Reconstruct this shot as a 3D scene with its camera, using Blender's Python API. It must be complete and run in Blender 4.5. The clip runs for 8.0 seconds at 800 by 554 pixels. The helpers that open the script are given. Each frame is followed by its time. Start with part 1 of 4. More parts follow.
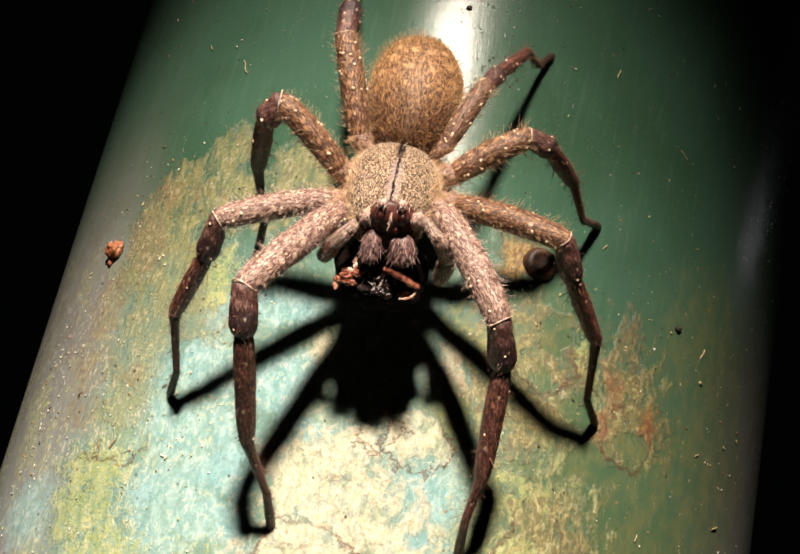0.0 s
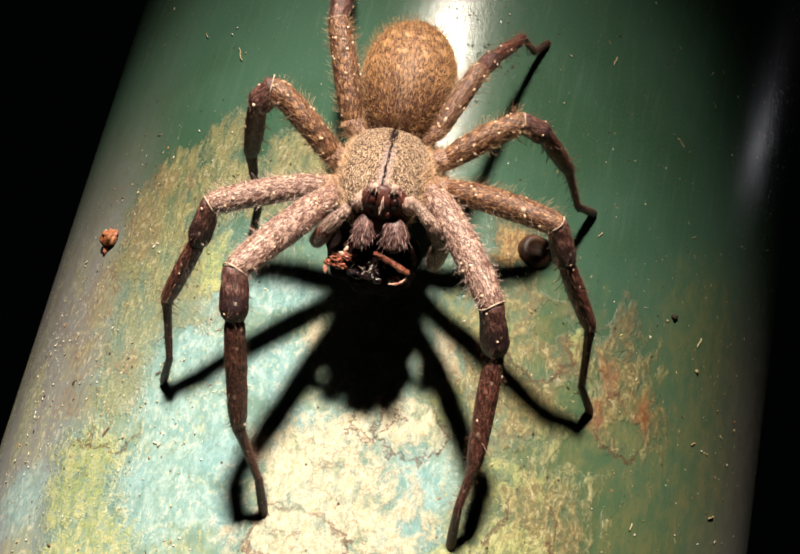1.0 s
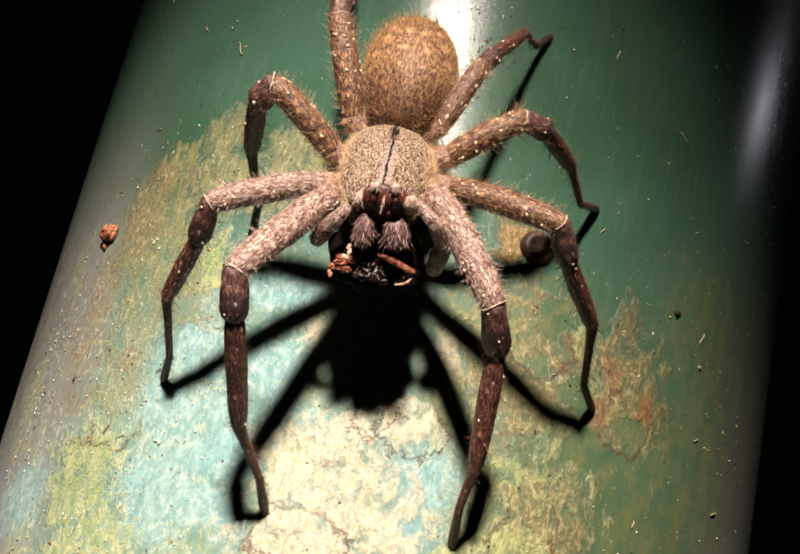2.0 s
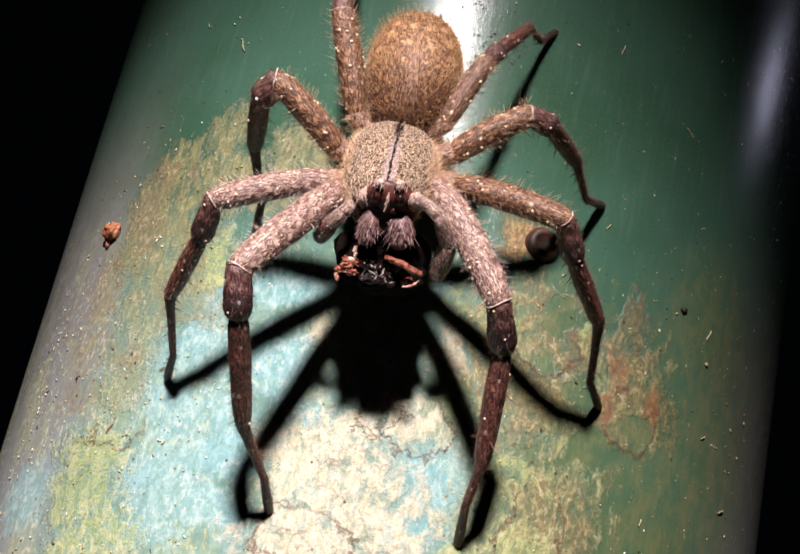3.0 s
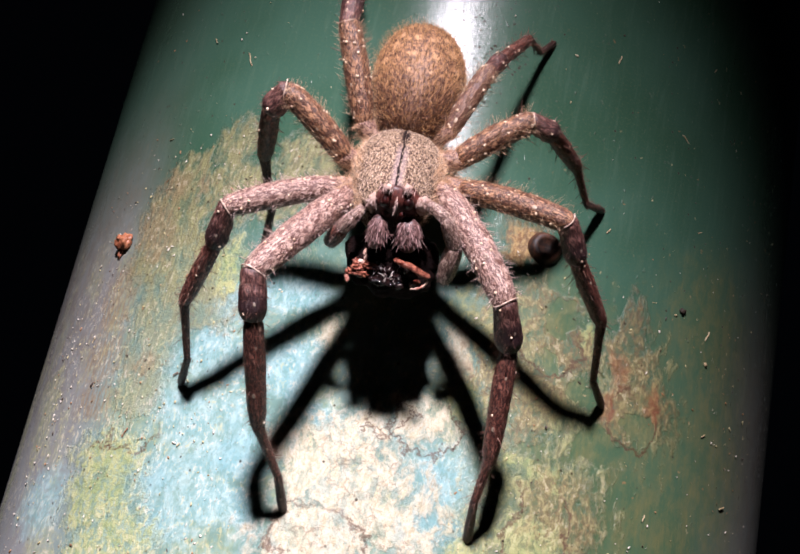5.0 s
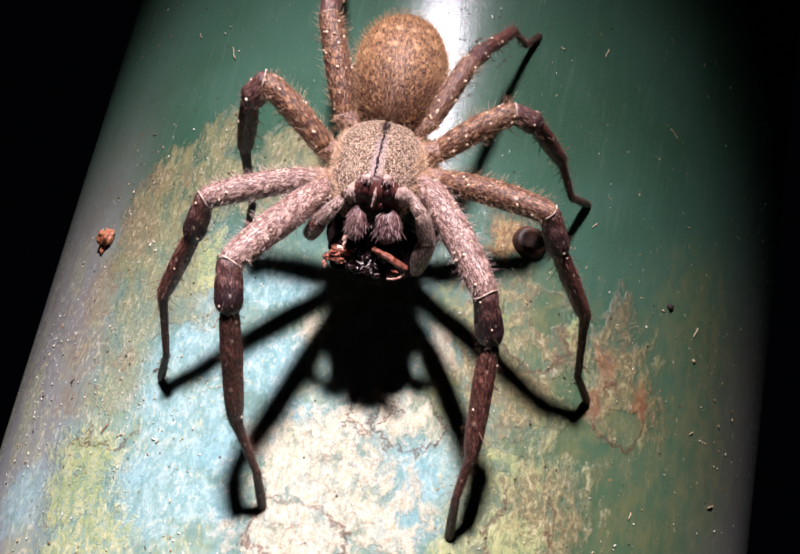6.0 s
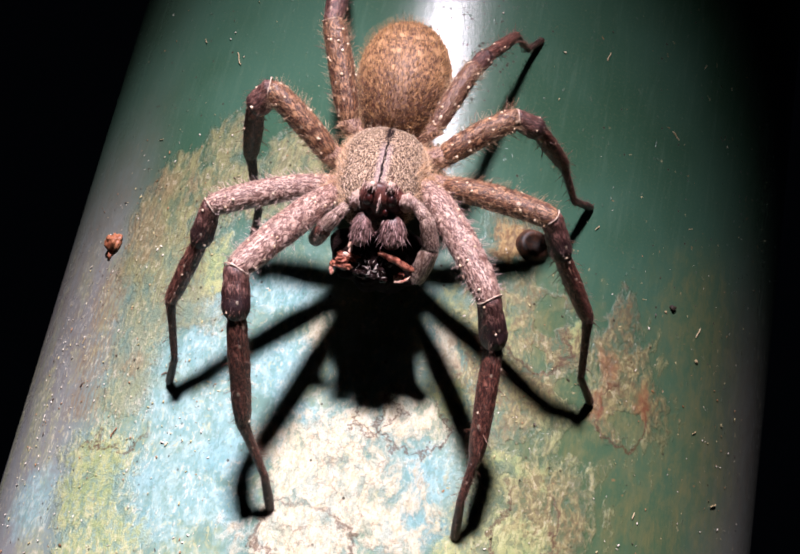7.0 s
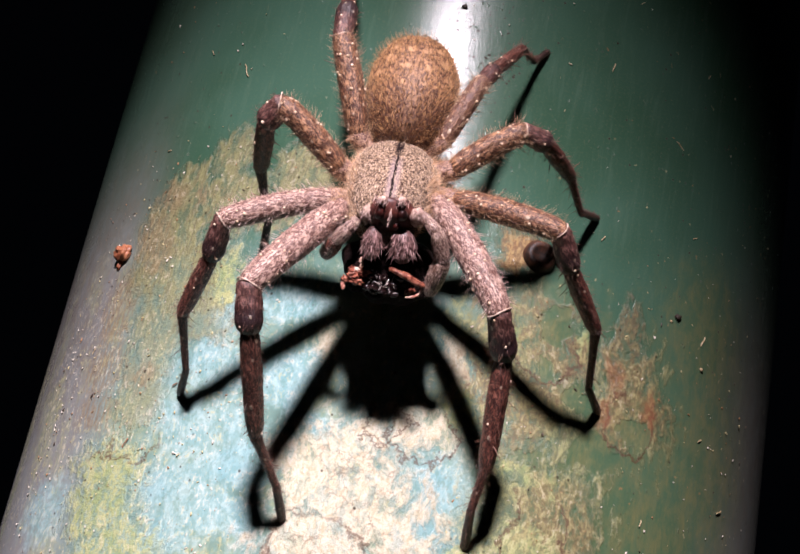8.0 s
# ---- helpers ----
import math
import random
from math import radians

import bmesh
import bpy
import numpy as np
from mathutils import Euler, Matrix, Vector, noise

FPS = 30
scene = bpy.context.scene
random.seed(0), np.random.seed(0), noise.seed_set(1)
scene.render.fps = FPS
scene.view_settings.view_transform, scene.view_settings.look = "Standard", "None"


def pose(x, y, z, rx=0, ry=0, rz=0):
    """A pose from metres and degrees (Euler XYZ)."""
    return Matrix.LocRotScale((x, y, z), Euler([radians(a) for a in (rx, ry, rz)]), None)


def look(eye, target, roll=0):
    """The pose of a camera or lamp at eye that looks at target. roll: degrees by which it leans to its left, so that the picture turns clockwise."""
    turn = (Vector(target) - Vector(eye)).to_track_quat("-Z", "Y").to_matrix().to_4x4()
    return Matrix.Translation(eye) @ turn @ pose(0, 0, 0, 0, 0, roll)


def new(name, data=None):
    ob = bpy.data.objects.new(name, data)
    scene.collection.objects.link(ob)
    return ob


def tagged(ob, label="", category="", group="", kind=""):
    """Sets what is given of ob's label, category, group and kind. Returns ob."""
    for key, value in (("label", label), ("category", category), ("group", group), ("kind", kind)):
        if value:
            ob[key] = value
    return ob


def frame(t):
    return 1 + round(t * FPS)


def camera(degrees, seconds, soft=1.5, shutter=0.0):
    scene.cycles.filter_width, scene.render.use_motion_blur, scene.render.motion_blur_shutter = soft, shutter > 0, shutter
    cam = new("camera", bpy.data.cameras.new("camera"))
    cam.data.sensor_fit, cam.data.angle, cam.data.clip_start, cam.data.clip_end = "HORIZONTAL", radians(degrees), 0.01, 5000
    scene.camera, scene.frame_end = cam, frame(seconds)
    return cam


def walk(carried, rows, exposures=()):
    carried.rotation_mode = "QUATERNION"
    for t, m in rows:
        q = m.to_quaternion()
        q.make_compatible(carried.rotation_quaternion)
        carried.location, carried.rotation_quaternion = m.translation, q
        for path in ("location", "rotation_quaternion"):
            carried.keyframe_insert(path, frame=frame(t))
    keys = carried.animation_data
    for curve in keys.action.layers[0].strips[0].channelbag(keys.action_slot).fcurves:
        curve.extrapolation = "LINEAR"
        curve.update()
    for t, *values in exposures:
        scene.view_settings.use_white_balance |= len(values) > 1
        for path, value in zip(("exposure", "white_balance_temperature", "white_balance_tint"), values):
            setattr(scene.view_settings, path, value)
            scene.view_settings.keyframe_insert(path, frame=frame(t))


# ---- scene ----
# One lens, about 36 degrees across; the camera is held in the hand about 16 cm from the bamboo.
cam = camera(36.0, 8.0, soft=1.7)
ROWS = [
    (0.0, -0.00078, -0.00147, 1.19874, 109.924, -0.437, -0.674),
    (0.5, -0.00098, -0.00117, 1.19855, 109.811, -0.377, -0.752),
    (1.0, 0.00093, -0.00029, 1.19740, 109.928, -0.567, -0.354),
    (1.5, 0.00098, -0.00047, 1.19855, 109.415, -0.588, -0.313),
    (3.0, 0.00083, 0.00088, 1.19986, 108.953, -0.430, -0.051),
    (3.5, 0.00000, 0.00000, 1.20000, 108.991, 0.000, 0.000),
    (4.0, 0.00009, -0.00042, 1.20082, 109.060, 0.375, 0.322),
    (5.5, -0.00109, -0.00314, 1.19472, 110.345, 0.216, -0.236),
    (6.0, 0.00197, -0.00001, 1.19519, 110.406, 0.223, 0.106),
    (6.5, 0.00073, -0.00299, 1.19561, 110.109, 0.482, 0.077),
    (7.0, 0.00205, -0.00212, 1.19589, 110.075, 0.441, 0.449),
    (7.5, -0.00075, -0.00377, 1.19689, 109.929, 0.712, 0.179),
    (8.0, 0.00040, -0.00414, 1.19709, 109.948, 0.695, 0.325),
]
EXPOSURES = [(0.0, 0.06, 6850, 0), (1.5, 0.06, 6850, 0), (3.0, 0.0, 5900, 8), (4.0, 0.0, 5620, 14), (5.5, 0.0, 5620, 16), (6.5, 0.08, 5600, 16), (7.2, 0.08, 5640, 17), (8.0, -0.05, 5780, 19)]
walk(cam, [(t, pose(x, y, z, rx, ry, rz)) for t, x, y, z, rx, ry, rz in ROWS], EXPOSURES)

# The bamboo's own space: x to the right, y up along the culm, z out of its front; its origin lies on the surface.
CULM = pose(0.00947, 0.14561, 1.2703, 90.406, 11.515, 4.021)
RADIUS = 0.060
MM = 0.001

# ---- night, and one torch above the camera ----
night = bpy.data.worlds.new("night")
night.use_nodes = True
night.node_tree.nodes["Background"].inputs[0].default_value = (0.010, 0.012, 0.016, 1)
night.node_tree.nodes["Background"].inputs[1].default_value = 0.05
scene.world = night

torch = bpy.data.lights.new("torch", "SPOT")
torch.energy = 44.5
torch.color = (1.0, 0.85, 0.79)
torch.shadow_soft_size = 0.024
torch.spot_size = radians(21.6)
torch.spot_blend = 1.0
torch_lamp = new("torch_lamp", torch)
torch_lamp.matrix_world = look(CULM @ Vector((-0.075, 0.255, 0.465)), CULM @ Vector((-0.025, -0.066, 0.0)))


# ---- materials ----
class Nodes:
    """A small hand for node materials."""

    def __init__(self, name):
        self.mat = bpy.data.materials.new(name)
        self.mat.use_nodes = True
        self.tree = self.mat.node_tree
        self.bsdf = self.tree.nodes["Principled BSDF"]

    def add(self, kind, **settings):
        n = self.tree.nodes.new(kind)
        for k, v in settings.items():
            setattr(n, k, v)
        return n

    def plug(self, socket, value):
        if isinstance(value, bpy.types.NodeSocket):
            self.tree.links.new(value, socket)
        elif isinstance(value, tuple) and len(value) == 3 and socket.type == "RGBA":
            socket.default_value = (*value, 1)
        else:
            socket.default_value = value

    def math(self, op, a, b=0.0, c=0.0, clamp=False):
        n = self.add("ShaderNodeMath", operation=op, use_clamp=clamp)
        for s, v in zip(n.inputs, (a, b, c)):
            self.plug(s, v)
        return n.outputs[0]

    def vmath(self, op, a, b):
        n = self.add("ShaderNodeVectorMath", operation=op)
        self.plug(n.inputs[0], a)
        self.plug(n.inputs[1], b)
        return n.outputs["Value"] if op in ("LENGTH", "DISTANCE") else n.outputs[0]

    def mix(self, fac, a, b):
        n = self.add("ShaderNodeMix", data_type="RGBA")
        self.plug(n.inputs[0], fac)
        self.plug(n.inputs[6], a)
        self.plug(n.inputs[7], b)
        return n.outputs[2]

    def step(self, x, lo, hi):
        n = self.add("ShaderNodeMapRange", interpolation_type="SMOOTHSTEP")
        self.plug(n.inputs[0], x)
        n.inputs[1].default_value, n.inputs[2].default_value = lo, hi
        return n.outputs[0]

    def noise(self, vec, scale, detail=4.0, rough=0.55, color=False):
        n = self.add("ShaderNodeTexNoise")
        self.plug(n.inputs["Vector"], vec)
        n.inputs["Scale"].default_value, n.inputs["Detail"].default_value, n.inputs["Roughness"].default_value = scale, detail, rough
        return n.outputs["Color" if color else "Fac"]

    def voronoi(self, vec, scale, feature="F1", out="Distance", jitter=1.0):
        n = self.add("ShaderNodeTexVoronoi", feature=feature)
        self.plug(n.inputs["Vector"], vec)
        n.inputs["Scale"].default_value = scale
        n.inputs["Randomness"].default_value = jitter
        return n.outputs[out]

    def coord(self, which="Object", scale=(1000, 1000, 1000)):
        return self.vmath("MULTIPLY", self.add("ShaderNodeTexCoord").outputs[which], scale)

    def bump(self, height, strength, distance):
        n = self.add("ShaderNodeBump")
        self.plug(n.inputs["Height"], height)
        n.inputs["Strength"].default_value, n.inputs["Distance"].default_value = strength, distance
        self.tree.links.new(n.outputs[0], self.bsdf.inputs["Normal"])

    def done(self, color, rough=0.6, **more):
        self.plug(self.bsdf.inputs["Base Color"], color)
        self.plug(self.bsdf.inputs["Roughness"], rough)
        for k, v in more.items():
            self.plug(self.bsdf.inputs[k.replace("_", " ")], v)
        return self.mat


def bamboo_material():
    """Waxy green bamboo skin with algae, lichen and rust-coloured stains; lengths in millimetres along the skin (UV)."""
    n = Nodes("bamboo_skin")
    uv = n.coord("UV")
    wob = n.vmath("SUBTRACT", n.noise(uv, 0.16, 5, 0.6, color=True), (0.5, 0.5, 0.5))
    fine = n.vmath("SUBTRACT", n.noise(uv, 0.9, 4, 0.6, color=True), (0.5, 0.5, 0.5))
    pos = n.vmath("ADD", uv, n.vmath("ADD", n.vmath("MULTIPLY", wob, (5, 8, 0)), n.vmath("MULTIPLY", fine, (1.6, 3.2, 0))))
    flow = n.vmath("MULTIPLY", n.vmath("ADD", uv, n.vmath("MULTIPLY", wob, (3, 3, 0))), (1.0, 0.6, 1.0))
    torn = n.noise(flow, 0.42, 9, 0.70)
    torn2 = n.noise(n.vmath("ADD", flow, (31, 17, 0)), 0.75, 9, 0.70)
    torn3 = n.noise(n.vmath("ADD", flow, (-13, 71, 0)), 1.6, 7, 0.72)
    ragged = n.math("MULTIPLY", n.math("SUBTRACT", n.math("MULTIPLY_ADD", torn2, 0.5, n.math("MULTIPLY", torn, 0.5)), 0.5), 3.2)

    def patches(spots, lo=-0.1, hi=0.2, tear=1.0):
        total = None
        for u, v, ru, rv in spots:
            d = n.vmath("LENGTH", n.vmath("MULTIPLY", n.vmath("SUBTRACT", pos, (u, v, 0)), (1 / ru, 1 / rv, 0)), (0, 0, 0))
            m = n.math("SUBTRACT", 1.05, d)
            total = m if total is None else n.math("MAXIMUM", total, m)
        return n.step(n.math("MULTIPLY_ADD", ragged, tear, total), lo, hi)

    def cover(col, where, thick, thin, a, b, by, lo=0.44, hi=0.56, grip=None):
        """A growth that lies thick on some of its area and thin on the rest, in two tones."""
        fac = n.math("MULTIPLY", where, n.math("MULTIPLY_ADD", n.step(by if grip is None else grip, 0.43, 0.53), thick - thin, thin))
        return n.mix(fac, col, n.mix(n.step(by, lo, hi), a, b))

    along = n.vmath("MULTIPLY", uv, (1.0, 0.12, 1.0))
    streak = n.noise(along, 0.9, 5, 0.65)
    thread = n.noise(n.vmath("ADD", n.vmath("MULTIPLY", uv, (1.0, 0.16, 1.0)), n.vmath("MULTIPLY", fine, (0.8, 0.3, 0))), 2.2, 5, 0.7)
    broad = n.noise(uv, 0.035, 3, 0.5)
    grain = n.noise(uv, 2.6, 5, 0.75)
    sep = n.add("ShaderNodeSeparateXYZ")
    n.plug(sep.inputs[0], pos)
    u_at, v_at = sep.outputs[0], sep.outputs[1]
    low = n.math("MULTIPLY", n.step(v_at, -6, -40), n.step(u_at, 20, 2))

    # clean skin: green, with faint threads along the culm and yellowish grain
    green = n.mix(n.step(broad, 0.35, 0.65), (0.036, 0.085, 0.050), (0.050, 0.113, 0.076))
    green = n.mix(n.math("MULTIPLY", n.step(streak, 0.48, 0.75), 0.45), green, (0.078, 0.140, 0.095))
    green = n.mix(n.math("MULTIPLY", n.step(grain, 0.5, 0.75), 0.35), green, (0.14, 0.16, 0.085))
    green = n.mix(n.math("MULTIPLY", n.step(thread, 0.60, 0.70), 0.30), green, (0.13, 0.155, 0.085))
    col = n.mix(n.math("MULTIPLY", low, n.math("MULTIPLY_ADD", n.step(torn, 0.42, 0.56), 0.30, 0.50)), green, (0.225, 0.350, 0.325))

    # weathered flanks, grey and brown in streaks; toned lighter where the torch falls off
    flank = n.math("MAXIMUM", n.step(u_at, -40, -54), n.math("MULTIPLY", n.step(u_at, 38, 60), 0.8))
    flank = n.math("MULTIPLY", flank, n.math("MULTIPLY_ADD", n.step(v_at, 14, -26), 0.75, 0.06))
    tone = n.mix(n.step(thread, 0.24, 0.76), (0.160, 0.152, 0.150), (0.205, 0.150, 0.128))
    tone = n.mix(n.math("MULTIPLY", n.step(v_at, -30, -58), 0.6), tone, (0.27, 0.27, 0.275))
    tone = n.mix(n.math("MULTIPLY", n.step(torn, 0.38, 0.70), 0.5), tone, (0.215, 0.225, 0.235))
    col = n.mix(flank, col, tone)

    # dull olive film on the lower part of the other side
    film = patches([(20, -44, 15, 20), (34, -48, 16, 18), (32, -32, 14, 14), (45, -34, 11, 18), (14, -24, 8, 8), (42, -16, 9, 10)], -0.6, 0.8, 0.6)
    col = n.mix(n.math("MULTIPLY", film, n.math("MULTIPLY_ADD", n.step(thread, 0.30, 0.74), 0.35, 0.40)), col, n.mix(n.step(torn, 0.36, 0.64), (0.085, 0.128, 0.058), (0.170, 0.160, 0.062)))

    drift = n.math("MULTIPLY", n.step(n.noise(n.vmath("MULTIPLY", pos, (1, 0.55, 1)), 0.10, 7, 0.65), 0.46, 0.58), n.math("MULTIPLY", low, 0.8))
    col = cover(col, drift, 0.70, 0.25, (0.225, 0.265, 0.125), (0.38, 0.38, 0.21), torn2, 0.42, 0.60, torn3)
    blue = patches([(-28.9, -43.6, 6.8, 3.9), (-28.9, -50.8, 5.6, 3.6), (-22.4, -48.1, 5.2, 3.0), (-22.7, -54.4, 5.9, 3.3), (-26.8, -35.4, 6.0, 3.9), (-19.3, -25.8, 5.6, 2.6), (4.6, -46.8, 4.2, 3.9), (4.4, -52.3, 4.2, 2.8), (-11.6, -41.3, 2.6, 1.8), (-27.4, -27.9, 2.8, 2.8), (-16.8, -35.6, 3.9, 3.9), (-28.2, -57.6, 4.2, 3.0), (-54.1, -55.7, 5.8, 4.2)], -0.5, 0.5, 0.8)
    col = cover(col, blue, 0.84, 0.40, (0.180, 0.335, 0.350), (0.32, 0.46, 0.465), torn2, 0.40, 0.62, torn3)
    algae = patches([(-33.3, -4.3, 4.0, 3.4), (-40.2, -8.5, 4.5, 3.6), (-31.6, -11.2, 6.0, 4.8), (-41.5, -14.6, 6.3, 4.8), (-41.9, -21.4, 5.3, 5.2), (-34.7, -23.1, 5.4, 6.0), (-38.7, -29.6, 5.4, 5.2), (-21.9, -6.5, 3.8, 4.5), (-18.5, -5.5, 2.1, 3.0), (-30.3, -28.8, 3.8, 3.3), (-39.4, -35.3, 4.5, 3.5), (-38.5, -41.0, 4.5, 3.5), (-24.4, -12.2, 3.8, 3.2)], -0.32, 0.36, 1.05)
    fade = n.math("MULTIPLY", algae, n.math("MULTIPLY_ADD", n.step(v_at, -38, -20), 0.35, 0.65))
    col = cover(col, fade, 0.88, 0.38, (0.135, 0.122, 0.058), (0.240, 0.232, 0.100), thread, 0.38, 0.60, torn)
    brown = patches([(-43.4, -9.7, 3.3, 3.0), (-37.8, -9.8, 1.1, 2.0), (-45.3, -15.8, 3.4, 3.6), (-48.7, -27.7, 3.8, 6.4), (-47.8, -35.9, 4.8, 4.5), (-42.8, -19.1, 2.6, 3.0), (-47.0, -42.4, 4.6, 3.5), (-39.6, -37.4, 2.4, 2.1)], -0.3, 0.5, 0.9)
    col = cover(col, brown, 0.60, 0.15, (0.165, 0.105, 0.062), (0.25, 0.185, 0.100), torn3, 0.42, 0.58, thread)

    # mottled olive, rust and yellow crust with clean windows in it
    window = patches([(16.0, -22.0, 2.2, 2.5), (15.3, -28.3, 1.4, 1.4), (20.8, -30.8, 2.4, 1.3), (14.9, -39.9, 2.5, 1.3), (23.8, -36.9, 3.0, 2.4), (30.6, -33.0, 2.9, 2.0), (13.5, -42.8, 1.2, 1.2)], -0.1, 0.15, 0.6)
    bare = n.math("SUBTRACT", 1.0, n.math("MULTIPLY", window, 0.85))
    olive = n.math("MULTIPLY", bare, patches([(10.2, -28.7, 7.8, 7.8), (16.6, -33.6, 6.3, 5.8), (17.3, -45.0, 8.5, 6.6), (28.9, -28.7, 6.5, 6.8), (4.8, -24.8, 3.9, 3.0), (14.0, -53.0, 9.0, 6.0)], -0.35, 0.75, 1.8))
    col = cover(col, olive, 0.90, 0.30, (0.150, 0.150, 0.062), (0.33, 0.345, 0.150), torn2, 0.42, 0.58, torn3)
    lime = patches([(20.5, -54.0, 4.0, 4.0), (9.0, -56.0, 3.0, 3.0), (-41.4, -49.8, 6.6, 3.3), (-41.1, -55.1, 6.6, 3.9), (-35.5, -59.7, 6.4, 3.0), (-39.3, -61.4, 5.9, 2.4), (16.8, -50.0, 3.9, 3.0), (14.0, -42.0, 2.6, 1.8), (5.1, -36.6, 2.3, 3.0), (18.2, -42.2, 2.0, 1.5), (-28.9, -23.0, 2.0, 4.2), (20.5, -23.0, 1.4, 2.0), (9.5, -24.9, 2.6, 2.6)], -0.30, 0.40, 1.3)
    col = cover(col, n.math("MULTIPLY", lime, bare), 0.90, 0.25, (0.235, 0.295, 0.115), (0.38, 0.385, 0.165), torn, 0.40, 0.60, torn3)
    cream = patches([(-8.6, -45.8, 6.6, 4.8), (-4.4, -51.1, 8.4, 4.8), (-9.5, -55.7, 6.6, 3.6), (-5.2, -41.4, 3.6, 2.4), (0.8, -40.1, 3.6, 2.4), (-12.6, -31.0, 1.2, 2.6), (1.1, -54.2, 4.2, 2.2), (-13.2, -50.4, 2.4, 3.3), (3.8, -29.7, 1.9, 3.9)], -0.45, 0.50, 1.7)
    col = cover(col, cream, 0.93, 0.50, (0.40, 0.345, 0.215), (0.55, 0.50, 0.375), torn3, 0.36, 0.58, torn2)
    rust = n.math("MULTIPLY", bare, patches([(13.4, -23.8, 3.5, 3.9), (18.8, -25.6, 3.5, 3.2), (14.4, -32.9, 3.9, 3.3), (7.3, -30.8, 3.0, 3.9), (15.7, -20.4, 2.8, 1.3), (28.2, -24.8, 4.2, 3.9), (27.2, -33.3, 2.4, 3.0), (32.6, -29.0, 3.6, 3.9), (28.2, -29.6, 3.4, 1.9), (18.7, -45.2, 3.2, 4.2), (13.9, -37.6, 2.6, 2.4), (22.7, -47.4, 2.8, 3.6), (26.9, -19.6, 2.0, 3.5), (9.6, -12.4, 3.0, 3.0), (7.6, -22.0, 2.6, 2.0)], -0.60, 0.55, 1.5))
    col = cover(col, rust, 0.58, 0.05, (0.125, 0.068, 0.034), (0.25, 0.185, 0.078), torn3, 0.42, 0.60, torn2)

    # yellow and white film, torn into small scraps, over the lower skin
    grown = n.math("MAXIMUM", n.math("MAXIMUM", n.math("MULTIPLY", low, 0.9), n.math("MULTIPLY", olive, 0.6)), n.math("MULTIPLY", algae, 0.5))
    scrap = n.math("MULTIPLY", n.step(torn3, 0.530, 0.590), n.math("MULTIPLY", grown, n.step(n.noise(uv, 0.14, 3), 0.40, 0.54)))
    col = n.mix(n.math("MULTIPLY", scrap, 0.55), col, n.mix(n.step(torn, 0.45, 0.55), (0.44, 0.42, 0.22), (0.58, 0.54, 0.42)))
    speck = n.math("MULTIPLY", n.step(n.noise(n.vmath("MULTIPLY", uv, (1, 0.7, 1)), 3.2, 4, 0.7), 0.60, 0.66), n.math("MAXIMUM", grown, n.math("MAXIMUM", cream, flank)))
    col = n.mix(n.math("MULTIPLY", speck, 0.55), col, (0.135, 0.085, 0.048))

    # thin brown growth lines round the lichens
    cells = n.voronoi(n.vmath("ADD", uv, n.vmath("MULTIPLY", fine, (4.0, 4.0, 0))), 0.30, "DISTANCE_TO_EDGE")
    line = n.math("MULTIPLY", n.step(cells, 0.035, 0.0), n.math("MAXIMUM", cream, rust))
    line = n.math("MULTIPLY", line, n.step(n.noise(uv, 0.12, 2), 0.45, 0.54))
    col = n.mix(n.math("MULTIPLY", line, 0.50), col, (0.10, 0.045, 0.025))
    wavy = n.vmath("ADD", uv, n.vmath("ADD", n.vmath("MULTIPLY", wob, (8, 8, 0)), n.vmath("MULTIPLY", fine, (3.4, 3.4, 0))))
    for u, v, ru, rv, cut in ((29.5, -32.0, 4.2, 4.6, -29.5), (1.5, -40.5, 3.6, 3.4, -39.5), (-3.2, -39.8, 2.6, 2.6, -39.5), (14.5, -25.0, 5.0, 5.0, -24.0), (-38.5, -46.0, 4.0, 3.0, -47.5), (17.5, -49.0, 4.0, 6.0, -46.0), (-9.0, -56.0, 6.0, 3.5, -54.0)):
        d = n.vmath("LENGTH", n.vmath("MULTIPLY", n.vmath("SUBTRACT", wavy, (u, v, 0)), (1 / ru, 1 / rv, 0)), (0, 0, 0))
        ring = n.step(n.math("ABSOLUTE", n.math("SUBTRACT", d, 1.0)), 0.11, 0.03)
        ring = n.math("MULTIPLY", ring, n.math("MULTIPLY", n.step(v_at, cut + 3.0, cut), n.step(grain, 0.32, 0.52)))
        col = n.mix(n.math("MULTIPLY", ring, 0.75), col, (0.085, 0.038, 0.022))
    # a brown crack over the yellow-green patch
    split = n.math("ABSOLUTE", n.math("SUBTRACT", n.math("MULTIPLY_ADD", torn2, 5.0, v_at), -45.6))
    split = n.math("MULTIPLY", n.step(split, 0.32, 0.10), n.math("MULTIPLY", n.step(u_at, -46.5, -45), n.step(u_at, -37.0, -39.5)))
    col = n.mix(n.math("MULTIPLY", split, 0.8), col, (0.09, 0.045, 0.025))
    ochre = patches([(10.0, -12.6, 2.3, 2.6), (9.4, -14.6, 1.6, 1.6)], -0.4, 0.5, 0.8)
    col = n.mix(n.math("MULTIPLY", ochre, 0.75), col, n.mix(n.step(torn3, 0.42, 0.58), (0.20, 0.095, 0.032), (0.42, 0.27, 0.10)))
    red = patches([(24.5, -31.5, 1.6, 2.2), (32.5, -29.5, 1.6, 2.6), (25.5, -26.5, 1.5, 2.5)], -0.3, 0.6, 0.6)
    col = n.mix(n.math("MULTIPLY", red, 0.42), col, (0.27, 0.075, 0.030))

